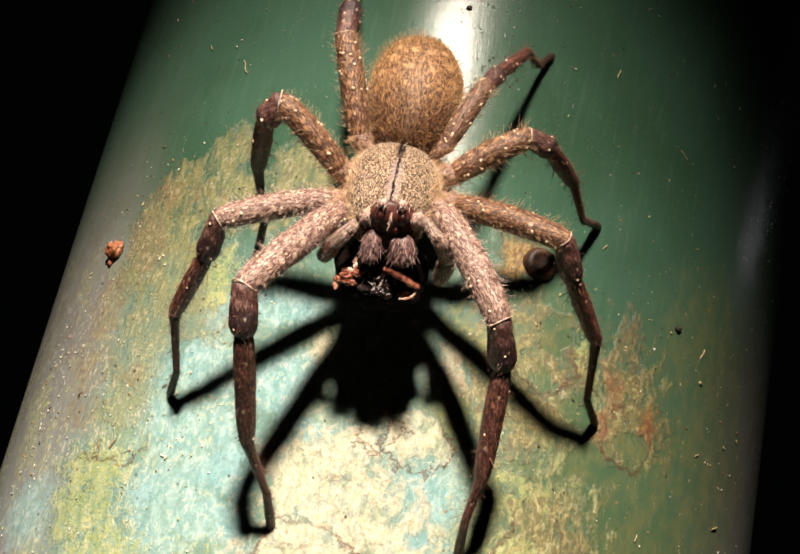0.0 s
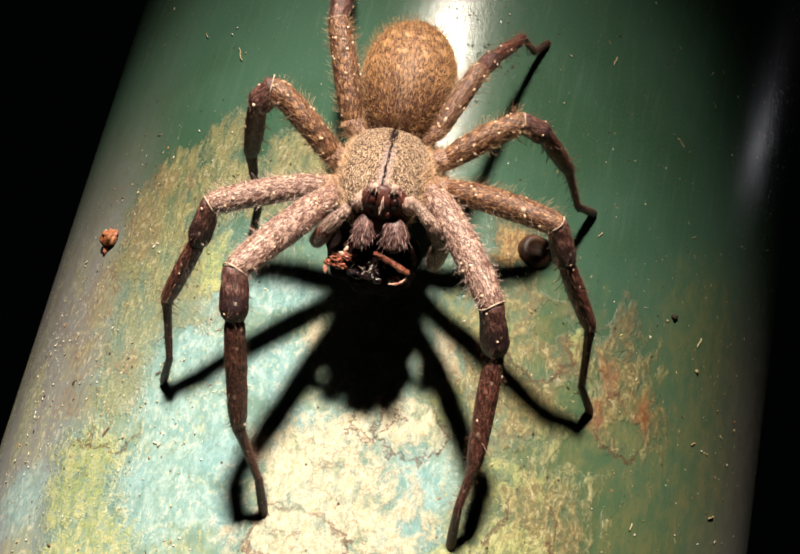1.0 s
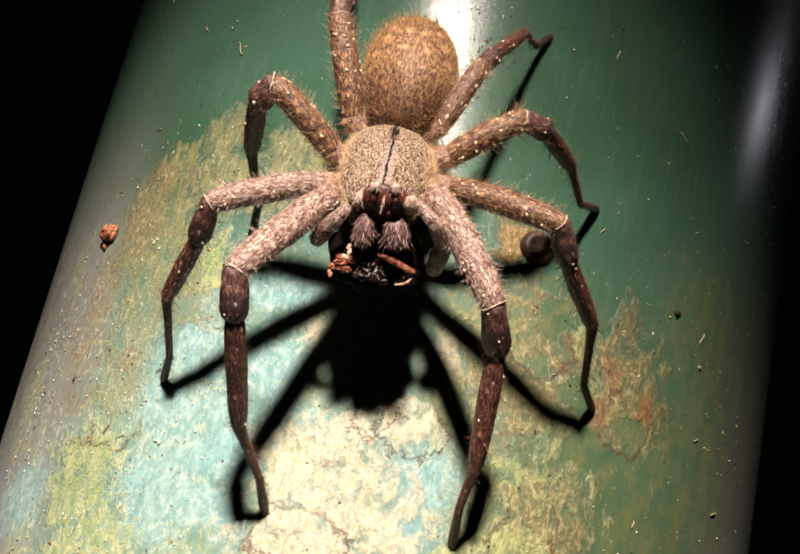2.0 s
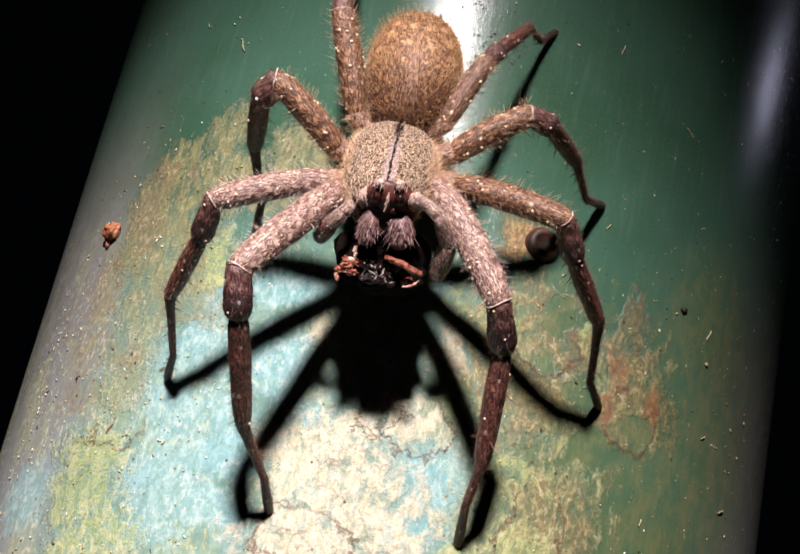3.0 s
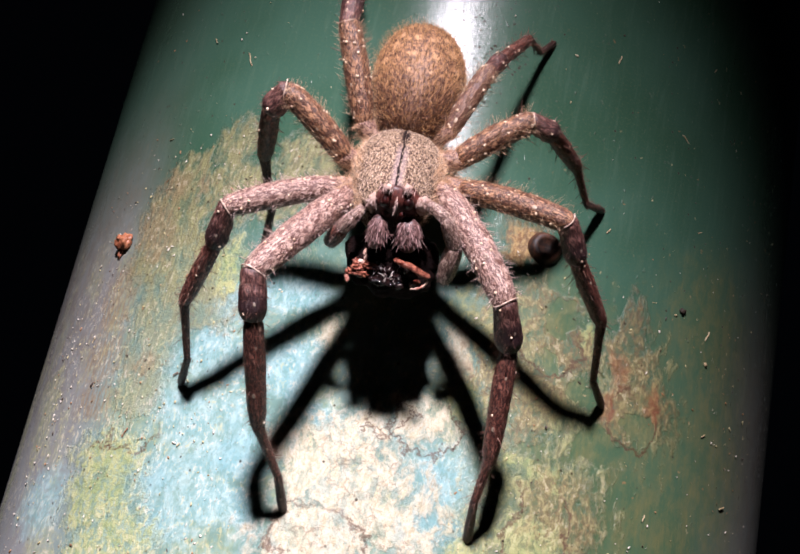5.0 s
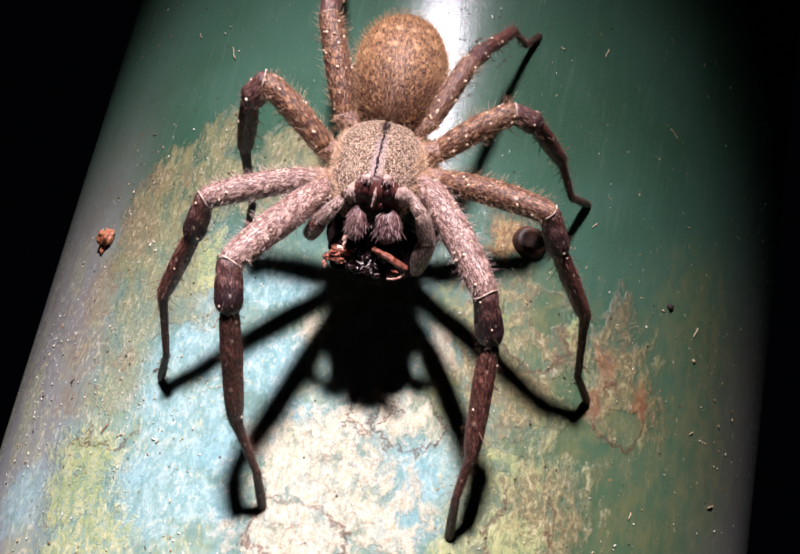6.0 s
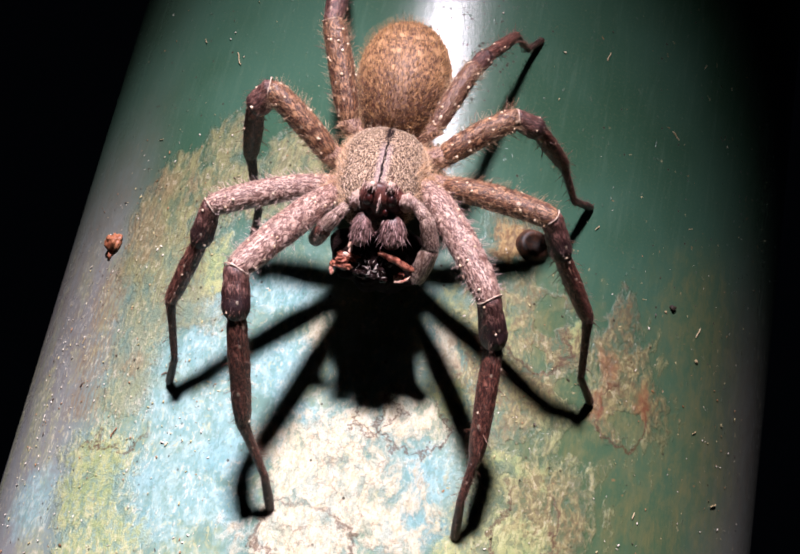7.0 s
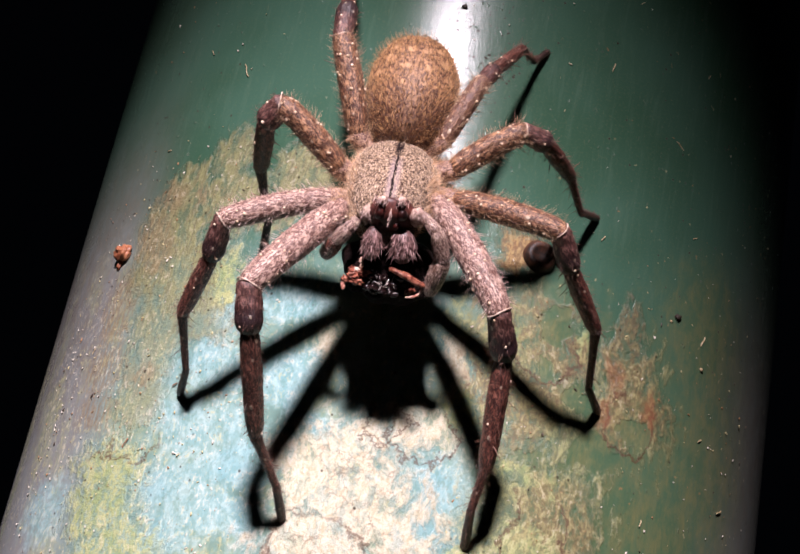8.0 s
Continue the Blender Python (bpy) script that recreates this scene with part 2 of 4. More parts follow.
    # pale flecks and short fibres, spores, dark pits
    fleck = n.voronoi(n.vmath("MULTIPLY", n.vmath("ADD", uv, n.vmath("MULTIPLY", fine, (1.5, 1.5, 0))), (1.0, 0.6, 1.0)), 0.85)
    fleck = n.math("MULTIPLY", n.step(fleck, 0.16, 0.07), n.step(n.noise(uv, 0.3, 3), 0.42, 0.55))
    col = n.mix(n.math("MULTIPLY", fleck, n.math("MULTIPLY_ADD", n.math("MAXIMUM", low, n.math("MAXIMUM", algae, rust)), 0.34, 0.06)), col, (0.62, 0.56, 0.42))
    jig = n.vmath("ADD", uv, n.vmath("MULTIPLY", fine, (2.0, 2.0, 0)))
    spore = n.math("MULTIPLY", n.step(n.voronoi(jig, 0.48), 0.12, 0.04), n.math("MULTIPLY", n.step(n.noise(uv, 0.09, 4, 0.7), 0.36, 0.52), n.step(u_at, 6, 18)))
    col = n.mix(n.math("MULTIPLY", spore, 0.55), col, n.mix(n.step(torn, 0.45, 0.55), (0.34, 0.18, 0.075), (0.52, 0.45, 0.24)))
    spatter = patches([(1.5, 12, 5, 12), (3, 3, 3, 6), (-3, 19, 3, 4)], -0.2, 0.5, 0.3)
    pit = n.math("MULTIPLY", n.step(n.voronoi(uv, 0.5), 0.13, 0.06), n.step(n.noise(uv, 0.17, 2), 0.44, 0.56))
    pit = n.math("MAXIMUM", pit, n.math("MULTIPLY", n.step(n.voronoi(n.vmath("ADD", uv, n.vmath("MULTIPLY", fine, (1, 1, 0))), 1.1), 0.26, 0.14), n.math("MULTIPLY", spatter, n.step(n.noise(uv, 0.5, 2), 0.36, 0.50))))
    col = n.mix(n.math("MULTIPLY", pit, 0.85), col, (0.035, 0.025, 0.018))

    crust = n.math("MAXIMUM", n.math("MAXIMUM", algae, cream), n.math("MAXIMUM", lime, n.math("MAXIMUM", rust, olive)))
    rough = n.math("ADD", n.math("MULTIPLY_ADD", crust, 0.26, 0.17), n.math("MULTIPLY", grain, 0.10))
    high = n.math("ADD", n.math("MULTIPLY", grain, n.math("MULTIPLY_ADD", crust, 0.85, 0.09)), n.math("ADD", n.math("MULTIPLY", streak, 0.10), n.math("MULTIPLY", fleck, 0.5)))
    high = n.math("ADD", high, n.math("MULTIPLY", n.math("MULTIPLY", torn3, crust), 1.1))
    n.bump(high, 0.55, 0.00028)
    rough = n.math("ADD", rough, n.math("MULTIPLY", pit, 0.5), clamp=True)
    return n.done(col, rough, Specular_IOR_Level=n.math("MULTIPLY_ADD", pit, -0.29, 0.33), Coat_Weight=n.math("MULTIPLY", n.math("SUBTRACT", 1.0, pit), n.math("MULTIPLY_ADD", n.step(torn, 0.40, 0.60), 0.030, 0.010)), Coat_Roughness=0.08)


def leg_material(name, base, dark, pale, spots=0.5, banded=0.0):
    """Skin of a leg segment: squiggly dark lines along it, pale down between them; banded: dark far end. UV in millimetres."""
    n = Nodes(name)
    uv = n.coord("UV")
    warp = n.vmath("MULTIPLY", n.vmath("SUBTRACT", n.noise(uv, 1.4, 3, 0.6, color=True), (0.5, 0.5, 0.5)), (0.9, 0.9, 0))
    lines = n.noise(n.vmath("MULTIPLY", n.vmath("ADD", uv, warp), (1.0, 0.24, 1.0)), 4.6, 4, 0.70)
    mott = n.noise(uv, 1.1, 4, 0.65)
    blotch = n.noise(n.vmath("ADD", uv, (5, 9, 0)), 0.62, 4, 0.62)
    col = n.mix(n.step(mott, 0.30, 0.74), base, pale)
    col = n.mix(n.math("MULTIPLY", n.step(n.math("ADD", n.math("MULTIPLY", lines, 0.8), n.math("MULTIPLY", mott, 0.2)), 0.560, 0.475), 0.92), col, dark)
    col = n.mix(n.math("MULTIPLY", n.step(blotch, 0.54, 0.64), 0.30), col, dark)
    if banded:
        sep = n.add("ShaderNodeSeparateXYZ")
        n.plug(sep.inputs[0], n.vmath("ADD", uv, n.vmath("MULTIPLY", warp, (1, 1, 0))))
        col = n.mix(n.math("MULTIPLY", n.step(sep.outputs[1], 2.4, 4.0), banded), col, (0.018, 0.008, 0.010))
    dot = n.step(n.voronoi(n.vmath("MULTIPLY", uv, (0.8, 0.6, 1)), 0.95), 0.20, 0.13)
    col = n.mix(n.math("MULTIPLY", dot, spots), col, (0.80, 0.66, 0.48))
    n.bump(n.math("ADD", n.noise(uv, 5.0, 3), n.math("ADD", n.math("MULTIPLY", lines, 0.9), n.math("MULTIPLY", dot, 0.6))), 0.7, 0.00016)
    return n.done(col, n.math("MULTIPLY_ADD", mott, 0.3, 0.28), Specular_IOR_Level=0.55)


def hair_material(name, a, b):
    n = Nodes(name)
    r = n.add("ShaderNodeNewGeometry").outputs["Random Per Island"]
    return n.done(n.mix(r, a, b), 0.45)


def plain_material(name, a, b, scale, rough, bump=0.3, depth=0.0001, **more):
    """Two tones mottled at two sizes, in millimetres."""
    n = Nodes(name)
    p = n.coord("Object")
    f = n.math("ADD", n.math("MULTIPLY", n.noise(p, scale, 5, 0.6), 0.7), n.math("MULTIPLY", n.noise(p, scale * 5, 3, 0.6), 0.3))
    n.bump(n.noise(p, scale * 4, 4), bump, depth)
    return n.done(n.mix(n.step(f, 0.38, 0.62), a, b), rough, **more)


def carapace_material():
    n = Nodes("carapace_down")
    p = n.coord("Object")
    sep = n.add("ShaderNodeSeparateXYZ")
    n.plug(sep.inputs[0], p)
    x, y = sep.outputs[0], sep.outputs[1]
    speck = n.noise(p, 3.8, 3, 0.8)
    col = n.mix(n.step(speck, 0.44, 0.60), (0.036, 0.018, 0.012), (0.40, 0.285, 0.190))
    band = n.math("MULTIPLY", n.step(n.math("ABSOLUTE", x), 1.0, 0.3), n.step(y, 2.5, -0.5))
    col = n.mix(n.math("MULTIPLY", band, 0.45), col, (0.36, 0.275, 0.275))
    rim = n.step(n.math("ABSOLUTE", x), 3.9, 5.0)
    col = n.mix(n.math("MULTIPLY", rim, 0.45), col, (0.36, 0.19, 0.09))
    wig = n.math("MULTIPLY", n.math("SUBTRACT", n.noise(p, 0.9, 2), 0.5), 0.5)
    groove = n.math("ABSOLUTE", n.math("ADD", x, wig))
    wide = n.math("MULTIPLY", n.step(groove, 0.50, 0.26), n.math("MULTIPLY", n.step(y, 1.6, 3.2), n.step(y, 7.0, 5.6)))
    thin = n.math("MULTIPLY", n.step(groove, 0.20, 0.07), n.step(y, -6.4, -5.4))
    col = n.mix(n.math("MAXIMUM", wide, thin), col, (0.008, 0.003, 0.003))
    vee = n.math("ABSOLUTE", n.math("SUBTRACT", n.math("ABSOLUTE", n.math("ADD", x, wig)), n.math("MULTIPLY_ADD", y, -0.22, 0.35)))
    vee = n.math("MULTIPLY", n.step(vee, 0.16, 0.06), n.step(y, -2.6, -4.4))
    col = n.mix(n.math("MULTIPLY", vee, 0.8), col, (0.05, 0.018, 0.012))
    n.bump(n.noise(p, 6.0, 3), 0.6, 0.00015)
    return n.done(col, 0.7, Specular_IOR_Level=0.15)


def abdomen_material():
    n = Nodes("abdomen_down")
    p = n.coord("Object")
    sep = n.add("ShaderNodeSeparateXYZ")
    n.plug(sep.inputs[0], p)
    x, y = sep.outputs[0], sep.outputs[1]
    ax = n.math("ABSOLUTE", x)
    speck = n.noise(n.vmath("MULTIPLY", p, (1, 0.7, 1)), 2.6, 4, 0.75)
    col = n.mix(n.step(speck, 0.44, 0.58), (0.060, 0.022, 0.011), (0.33, 0.170, 0.075))
    mid = n.math("MULTIPLY", n.step(ax, 1.6, 0.3), n.step(y, 0.5, -2.0))
    col = n.mix(n.math("MULTIPLY", mid, 0.25), col, (0.30, 0.19, 0.13))
    total = None
    for u, v, r in ((1.4, -0.2, 0.9), (3.4, 1.3, 0.9), (1.0, 2.4, 0.8), (2.6, 3.2, 0.8), (1.3, -2.6, 0.5), (4.4, -0.8, 0.6)):
        d = n.math("SQRT", n.math("ADD", n.math("POWER", n.math("SUBTRACT", ax, u), 2.0), n.math("POWER", n.math("SUBTRACT", y, v), 2.0)))
        m = n.math("SUBTRACT", 1.0, n.math("DIVIDE", d, r))
        total = m if total is None else n.math("MAXIMUM", total, m)
    total = n.math("ADD", total, n.math("MULTIPLY", n.math("SUBTRACT", n.noise(p, 1.3, 3), 0.5), 1.2))
    col = n.mix(n.math("MULTIPLY", n.step(total, 0.15, 0.65), 0.60), col, (0.58, 0.34, 0.17))
    col = n.mix(n.math("MULTIPLY", n.step(n.math("ADD", y, n.math("MULTIPLY", speck, 3.0)), -1.5, -5.5), 0.55), col, (0.075, 0.026, 0.012))
    n.bump(n.noise(p, 5.0, 3), 0.5, 0.00015)
    return n.done(col, 0.65)


BAMBOO = bamboo_material()
FEMUR = leg_material("femur_skin", (0.42, 0.250, 0.190), (0.080, 0.029, 0.022), (0.62, 0.45, 0.365), 0.15)
THIGH = leg_material("golden_thigh_skin", (0.240, 0.104, 0.056), (0.040, 0.013, 0.008), (0.49, 0.272, 0.138))
KNEE = leg_material("knee_skin", (0.120, 0.046, 0.036), (0.034, 0.012, 0.011), (0.30, 0.155, 0.125), 0.3, 0.9)
SHIN = leg_material("shin_skin", (0.135, 0.040, 0.027), (0.026, 0.008, 0.007), (0.30, 0.125, 0.085), 0.35)
FOOT = leg_material("foot_skin", (0.045, 0.020, 0.016), (0.020, 0.009, 0.008), (0.085, 0.045, 0.038), 0.1)
SOCKET = plain_material("spine_socket", (0.58, 0.41, 0.26), (0.84, 0.67, 0.50), 1.4, 0.5)
CARAPACE = carapace_material()
ABDOMEN = abdomen_material()
HAIR_PALE = hair_material("pale_hair", (0.66, 0.47, 0.29), (0.17, 0.080, 0.038))
PALP = leg_material("palp_skin", (0.30, 0.19, 0.13), (0.085, 0.038, 0.028), (0.62, 0.48, 0.40), 0.3)
HIND = leg_material("hind_thigh_skin", (0.20, 0.095, 0.055), (0.075, 0.028, 0.018), (0.30, 0.17, 0.10), 0.6)
HAIR_UMBER = hair_material("umber_hair", (0.115, 0.036, 0.016), (0.030, 0.010, 0.006))
HAIR_GREY = hair_material("greyish_hair", (0.74, 0.56, 0.41), (0.17, 0.105, 0.075))
HAIR_GOLD = hair_material("golden_hair", (0.60, 0.345, 0.140), (0.095, 0.034, 0.012))
HAIR_PINK = hair_material("pinkish_hair", (0.76, 0.58, 0.51), (0.32, 0.19, 0.155))
HAIR_DARK = hair_material("dark_hair", (0.075, 0.029, 0.020), (0.225, 0.110, 0.072))
RING = plain_material("joint_membrane", (0.36, 0.24, 0.17), (0.66, 0.53, 0.43), 1.5, 0.5)
JAW = plain_material("jaw_shell", (0.020, 0.008, 0.008), (0.13, 0.065, 0.060), 0.8, 0.5)
FACE = plain_material("face_skin", (0.12, 0.032, 0.022), (0.035, 0.011, 0.009), 0.9, 0.5)
EYE = plain_material("eye_lens", (0.006, 0.002, 0.002), (0.048, 0.007, 0.005), 0.6, 0.35, 0.1)
PREY_DARK = plain_material("wet_dark_prey", (0.005, 0.003, 0.003), (0.014, 0.006, 0.005), 1.2, 0.75, 1.0, 0.0005, Specular_IOR_Level=0.06)
PREY_RED = plain_material("reddish_prey_shell", (0.075, 0.012, 0.008), (0.36, 0.13, 0.08), 1.6, 0.14, 0.8, 0.0002)
GRISTLE = plain_material("wet_gristle", (0.004, 0.002, 0.002), (0.018, 0.008, 0.007), 2.0, 0.12, 0.6, 0.0002)
PREY_PALE = plain_material("pale_prey_flesh", (0.34, 0.12, 0.08), (0.66, 0.46, 0.36), 1.2, 0.4, 0.5)
SOIL = plain_material("forest_soil", (0.035, 0.024, 0.015), (0.075, 0.055, 0.035), 0.02, 0.9, 0.8, 0.01)
FLAKE = plain_material("rusty_flake", (0.17, 0.045, 0.018), (0.42, 0.17, 0.08), 0.7, 0.5)
FIBRE = plain_material("straw_fibre", (0.34, 0.25, 0.12), (0.52, 0.43, 0.27), 0.9, 0.6)
DIRT = plain_material("dark_crumb", (0.02, 0.014, 0.01), (0.06, 0.04, 0.025), 1.0, 0.7)
HAIR_RIM = hair_material("orange_cream_hair", (0.84, 0.58, 0.36), (0.40, 0.22, 0.11))
HAIR_WHITE = hair_material("white_pink_hair", (0.72, 0.54, 0.47), (0.36, 0.21, 0.18))
CHEEK = plain_material("cheek_skin", (0.33, 0.185, 0.140), (0.60, 0.44, 0.35), 1.5, 0.55, 0.6)
# Pale tone puts the torch's wet glints into the colour.
GLINT = plain_material("pale_wet_glint", (0.03, 0.015, 0.014), (0.62, 0.52, 0.48), 2.0, 0.08, 0.5)
HAIR_ROSE = hair_material("rose_bristle", (0.58, 0.38, 0.355), (0.20, 0.090, 0.085))
HAIR_JAW = hair_material("jaw_hair", (0.34, 0.20, 0.18), (0.10, 0.045, 0.040))


# ---- mesh building ----
class Build:
    """Collects vertices (metres), faces, UVs (metres) and material slots of one mesh."""

    def __init__(self):
        self.co, self.uv, self.faces, self.slot = [], [], [], []

    def grid(self, points, uvs, rows, cols, slot=0):
        """A sheet of rows x cols points; wrap seams are doubled columns."""
        b = len(self.co)
        self.co += points
        self.uv += uvs
        for i in range(rows - 1):
            for j in range(cols - 1):
                k = b + i * cols + j
                self.faces.append((k, k + 1, k + cols + 1, k + cols))
                self.slot.append(slot)

    def tube(self, path, radii, sides=14, slot=0, bump=0.0, flat=1.0):
        """A closed tube along a path; the end radii should be small, so that the ends round off."""
        path = [Vector(p) for p in path]
        ref = None
        pts, uvs, run = [], [], 0.0
        for i, p in enumerate(path):
            d = (path[min(i + 1, len(path) - 1)] - path[max(i - 1, 0)]).normalized()
            if ref is None:
                ref = Vector((0.31, 0.2, 0.93))
            side = (ref - d * ref.dot(d)).normalized()
            ref = side
            other = d.cross(side)
            if i:
                run += (p - path[i - 1]).length
            big = max(radii)
            for j in range(sides + 1):
                a = 2 * math.pi * (j % sides) / sides
                r = radii[i] * (1 + bump * noise.noise(Vector((math.cos(a) * 1.7, math.sin(a) * 1.7, run * 900 + p.x * 500))))
                pts.append(p + side * (math.cos(a) * r) + other * (math.sin(a) * r * flat))
                uvs.append((2 * math.pi * j / sides * big, run))
        self.grid(pts, uvs, len(path), sides + 1, slot)
        return self

    def lathe(self, profile, sides=32, slot=0):
        """A turned shape about z from (radius, height) pairs in millimetres."""
        pts = [mm(math.cos(a) * r, math.sin(a) * r, z) for r, z in profile for a in (2 * math.pi * (j % sides) / sides for j in range(sides + 1))]
        self.grid(pts, [(p.x + p.z, p.y) for p in pts], len(profile), sides + 1, slot)
        return self

    def hairs(self, roots, normals, flows, length, width, lean, slot, rng, droop=0.0):
        """Thin three-sided spikes: from each root along a mix of its normal and flow."""
        m = len(roots)
        if not m:
            return self
        roots, normals, flows = (np.asarray(v, float) for v in (roots, normals, flows))
        d = normals * (1 - lean) + flows * lean + rng.normal(0, 0.16, (m, 3))
        d /= np.linalg.norm(d, axis=1)[:, None]
        size = length * rng.uniform(0.55, 1.25, m)[:, None]
        side = np.cross(d, normals + rng.normal(0, 0.3, (m, 3)))
        side /= np.linalg.norm(side, axis=1)[:, None] + 1e-9
        other = np.cross(d, side)
        mid = roots + d * size * 0.55
        tip = roots + d * size + flows * size * droop
        b = len(self.co)
        for i in range(m):
            o = roots[i] - d[i] * width
            for k in range(3):
                a = 2 * math.pi * k / 3
                self.co.append(Vector(o + (side[i] * math.cos(a) + other[i] * math.sin(a)) * width))
            for k in range(3):
                a = 2 * math.pi * k / 3
                self.co.append(Vector(mid[i] + (side[i] * math.cos(a) + other[i] * math.sin(a)) * width * 0.7))
            self.co.append(Vector(tip[i]))
            self.uv += [(0, 0)] * 7
            k = b + i * 7
            for p, q in ((0, 1), (1, 2), (2, 0)):
                self.faces.append((k + p, k + q, k + 3 + q, k + 3 + p))
                self.faces.append((k + 3 + p, k + 3 + q, k + 6))
                self.slot += [slot, slot]
        return self

    def make(self, name, mats, parent=None, label="", smooth=True, origin=None, turn=None):
        o = Vector(origin) if origin is not None else Vector()
        me = bpy.data.meshes.new(name)
        me.from_pydata([tuple(Vector(c) - o) for c in self.co], [], self.faces)
        for m in mats:
            me.materials.append(m)
        layer = me.uv_layers.new(name="UVMap")
        idx = np.empty(len(me.loops), np.int32)
        me.loops.foreach_get("vertex_index", idx)
        layer.data.foreach_set("uv", np.asarray(self.uv, np.float32)[idx].ravel())
        me.polygons.foreach_set("material_index", np.asarray(self.slot, np.int32))
        me.polygons.foreach_set("use_smooth", np.full(len(self.faces), smooth))
        me.update()
        ob = new(name, me)
        ob.location = o
        if turn is not None:
            ob.rotation_euler = [radians(a) for a in turn]
        if parent is not None:
            ob.parent = parent
        if label:
            ob["label"] = label
        return ob


def mm(*p):
    return Vector(p) * MM


def smooth_path(points, steps):
    """A Catmull-Rom curve through the points."""
    pts = [Vector(p) for p in points]
    out = []
    for i in range(len(pts) - 1):
        p0, p1, p2, p3 = pts[max(i - 1, 0)], pts[i], pts[i + 1], pts[min(i + 2, len(pts) - 1)]
        for k in range(steps):
            t = k / steps
            out.append(0.5 * ((2 * p1) + (p2 - p0) * t + (2 * p0 - 5 * p1 + 4 * p2 - p3) * t * t + (3 * p1 - p0 - 3 * p2 + p3) * t ** 3))
    out.append(pts[-1])
    return out


def ellipsoid(b, centre, axes, radii, rows=16, cols=22, slot=0, rough=0.0, seed=0.0):
    """A closed, slightly uneven ellipsoid; axes: a 3x3 matrix of its directions."""
    pts, uvs = [], []
    for i in range(rows + 1):
        f = math.pi * i / rows
        for j in range(cols + 1):
            a = 2 * math.pi * (j % cols) / cols
            d = Vector((math.sin(f) * math.cos(a), math.sin(f) * math.sin(a), math.cos(f)))
            s = 1 + rough * noise.noise(d * 2.3 + Vector((seed, seed * 1.7, 0)))
            pts.append(Vector(centre) + axes @ Vector((d.x * radii[0] * s, d.y * radii[1] * s, d.z * radii[2] * s)))
            uvs.append((j / cols * radii[0] * 6.28, i / rows * radii[2] * 3.14))
    b.grid(pts, uvs, rows + 1, cols + 1, slot)


# ---- the ground and the bamboo ----
def build_ground():
    b = Build()
    n = 40
    pts, uvs = [], []
    for i in range(n + 1):
        for j in range(n + 1):
            x, y = ((j / n * 2 - 1) ** 3) * 60, ((i / n * 2 - 1) ** 3) * 60
            pts.append(Vector((x, y, 0.03 * noise.noise(Vector((x * 0.7, y * 0.7, 0.0))))))
            uvs.append((x, y))
    b.grid(pts, uvs, n + 1, n + 1)
    tagged(b.make("ground", [SOIL]), "dark forest soil at night", "ground", kind="structure")


def build_bamboo():
    """A leaning culm with swollen joints above and below the part that the torch lights."""
    b = Build()
    lengths = sorted(set([round(-1.36 + 0.02 * i, 3) for i in range(141)] + [round(-0.12 + 0.004 * i, 3) for i in range(61)]
                         + [round(c + d * 0.003, 4) for c in (-1.12, -0.84, -0.53, -0.21, 0.23, 0.67, 1.10) for d in range(-5, 6)]))
    cols = 120
    pts, uvs = [], []
    for y in lengths:
        r = RADIUS
        for c in (-1.12, -0.84, -0.53, -0.21, 0.23, 0.67, 1.10):
            r += 0.0035 * math.exp(-((y - c) / 0.006) ** 2) - 0.0012 * math.exp(-((y - c + 0.012) / 0.005) ** 2)
        for j in range(cols + 1):
            a = math.pi + 2 * math.pi * (j % cols) / cols
            q = r + 0.00035 * noise.noise(Vector((math.sin(a) * 2.1, y * 9, math.cos(a) * 2.1)))
            pts.append(Vector((math.sin(a) * q, y, math.cos(a) * q - RADIUS)))
            uvs.append(((2 * math.pi * j / cols - math.pi) * RADIUS, y))
    b.grid(pts, uvs, len(lengths), cols + 1)
    culm = b.make("bamboo_culm", [BAMBOO])
    top = len(lengths) - 1
    culm.matrix_world = CULM
    tagged(culm, "thick green bamboo culm stained with algae, cream lichen and rust", "bamboo")
    # the cut top, closed with a recessed diaphragm
    c = Build()
    y = lengths[top]
    ring = []
    for r, d in ((RADIUS, 0.0), (RADIUS - 0.010, 0.001), (RADIUS - 0.010, -0.05), (0.0005, -0.055)):
        for j in range(41):
            a = 2 * math.pi * (j % 40) / 40
            ring.append(Vector((math.sin(a) * r, y + d, math.cos(a) * r - RADIUS)))
    c.grid(ring, [(p.x, p.z) for p in ring], 4, 41)
    c.make("cut_top", [FIBRE], culm, "pale cut end of the culm")
    return culm


def on_culm(u, v, h=0.0):
    """The point h above the skin, u round the culm from its front and v along it, in millimetres."""
    a = u * MM / RADIUS
    r = RADIUS + h * MM
    return Vector((math.sin(a) * r, v * MM, math.cos(a) * r - RADIUS))


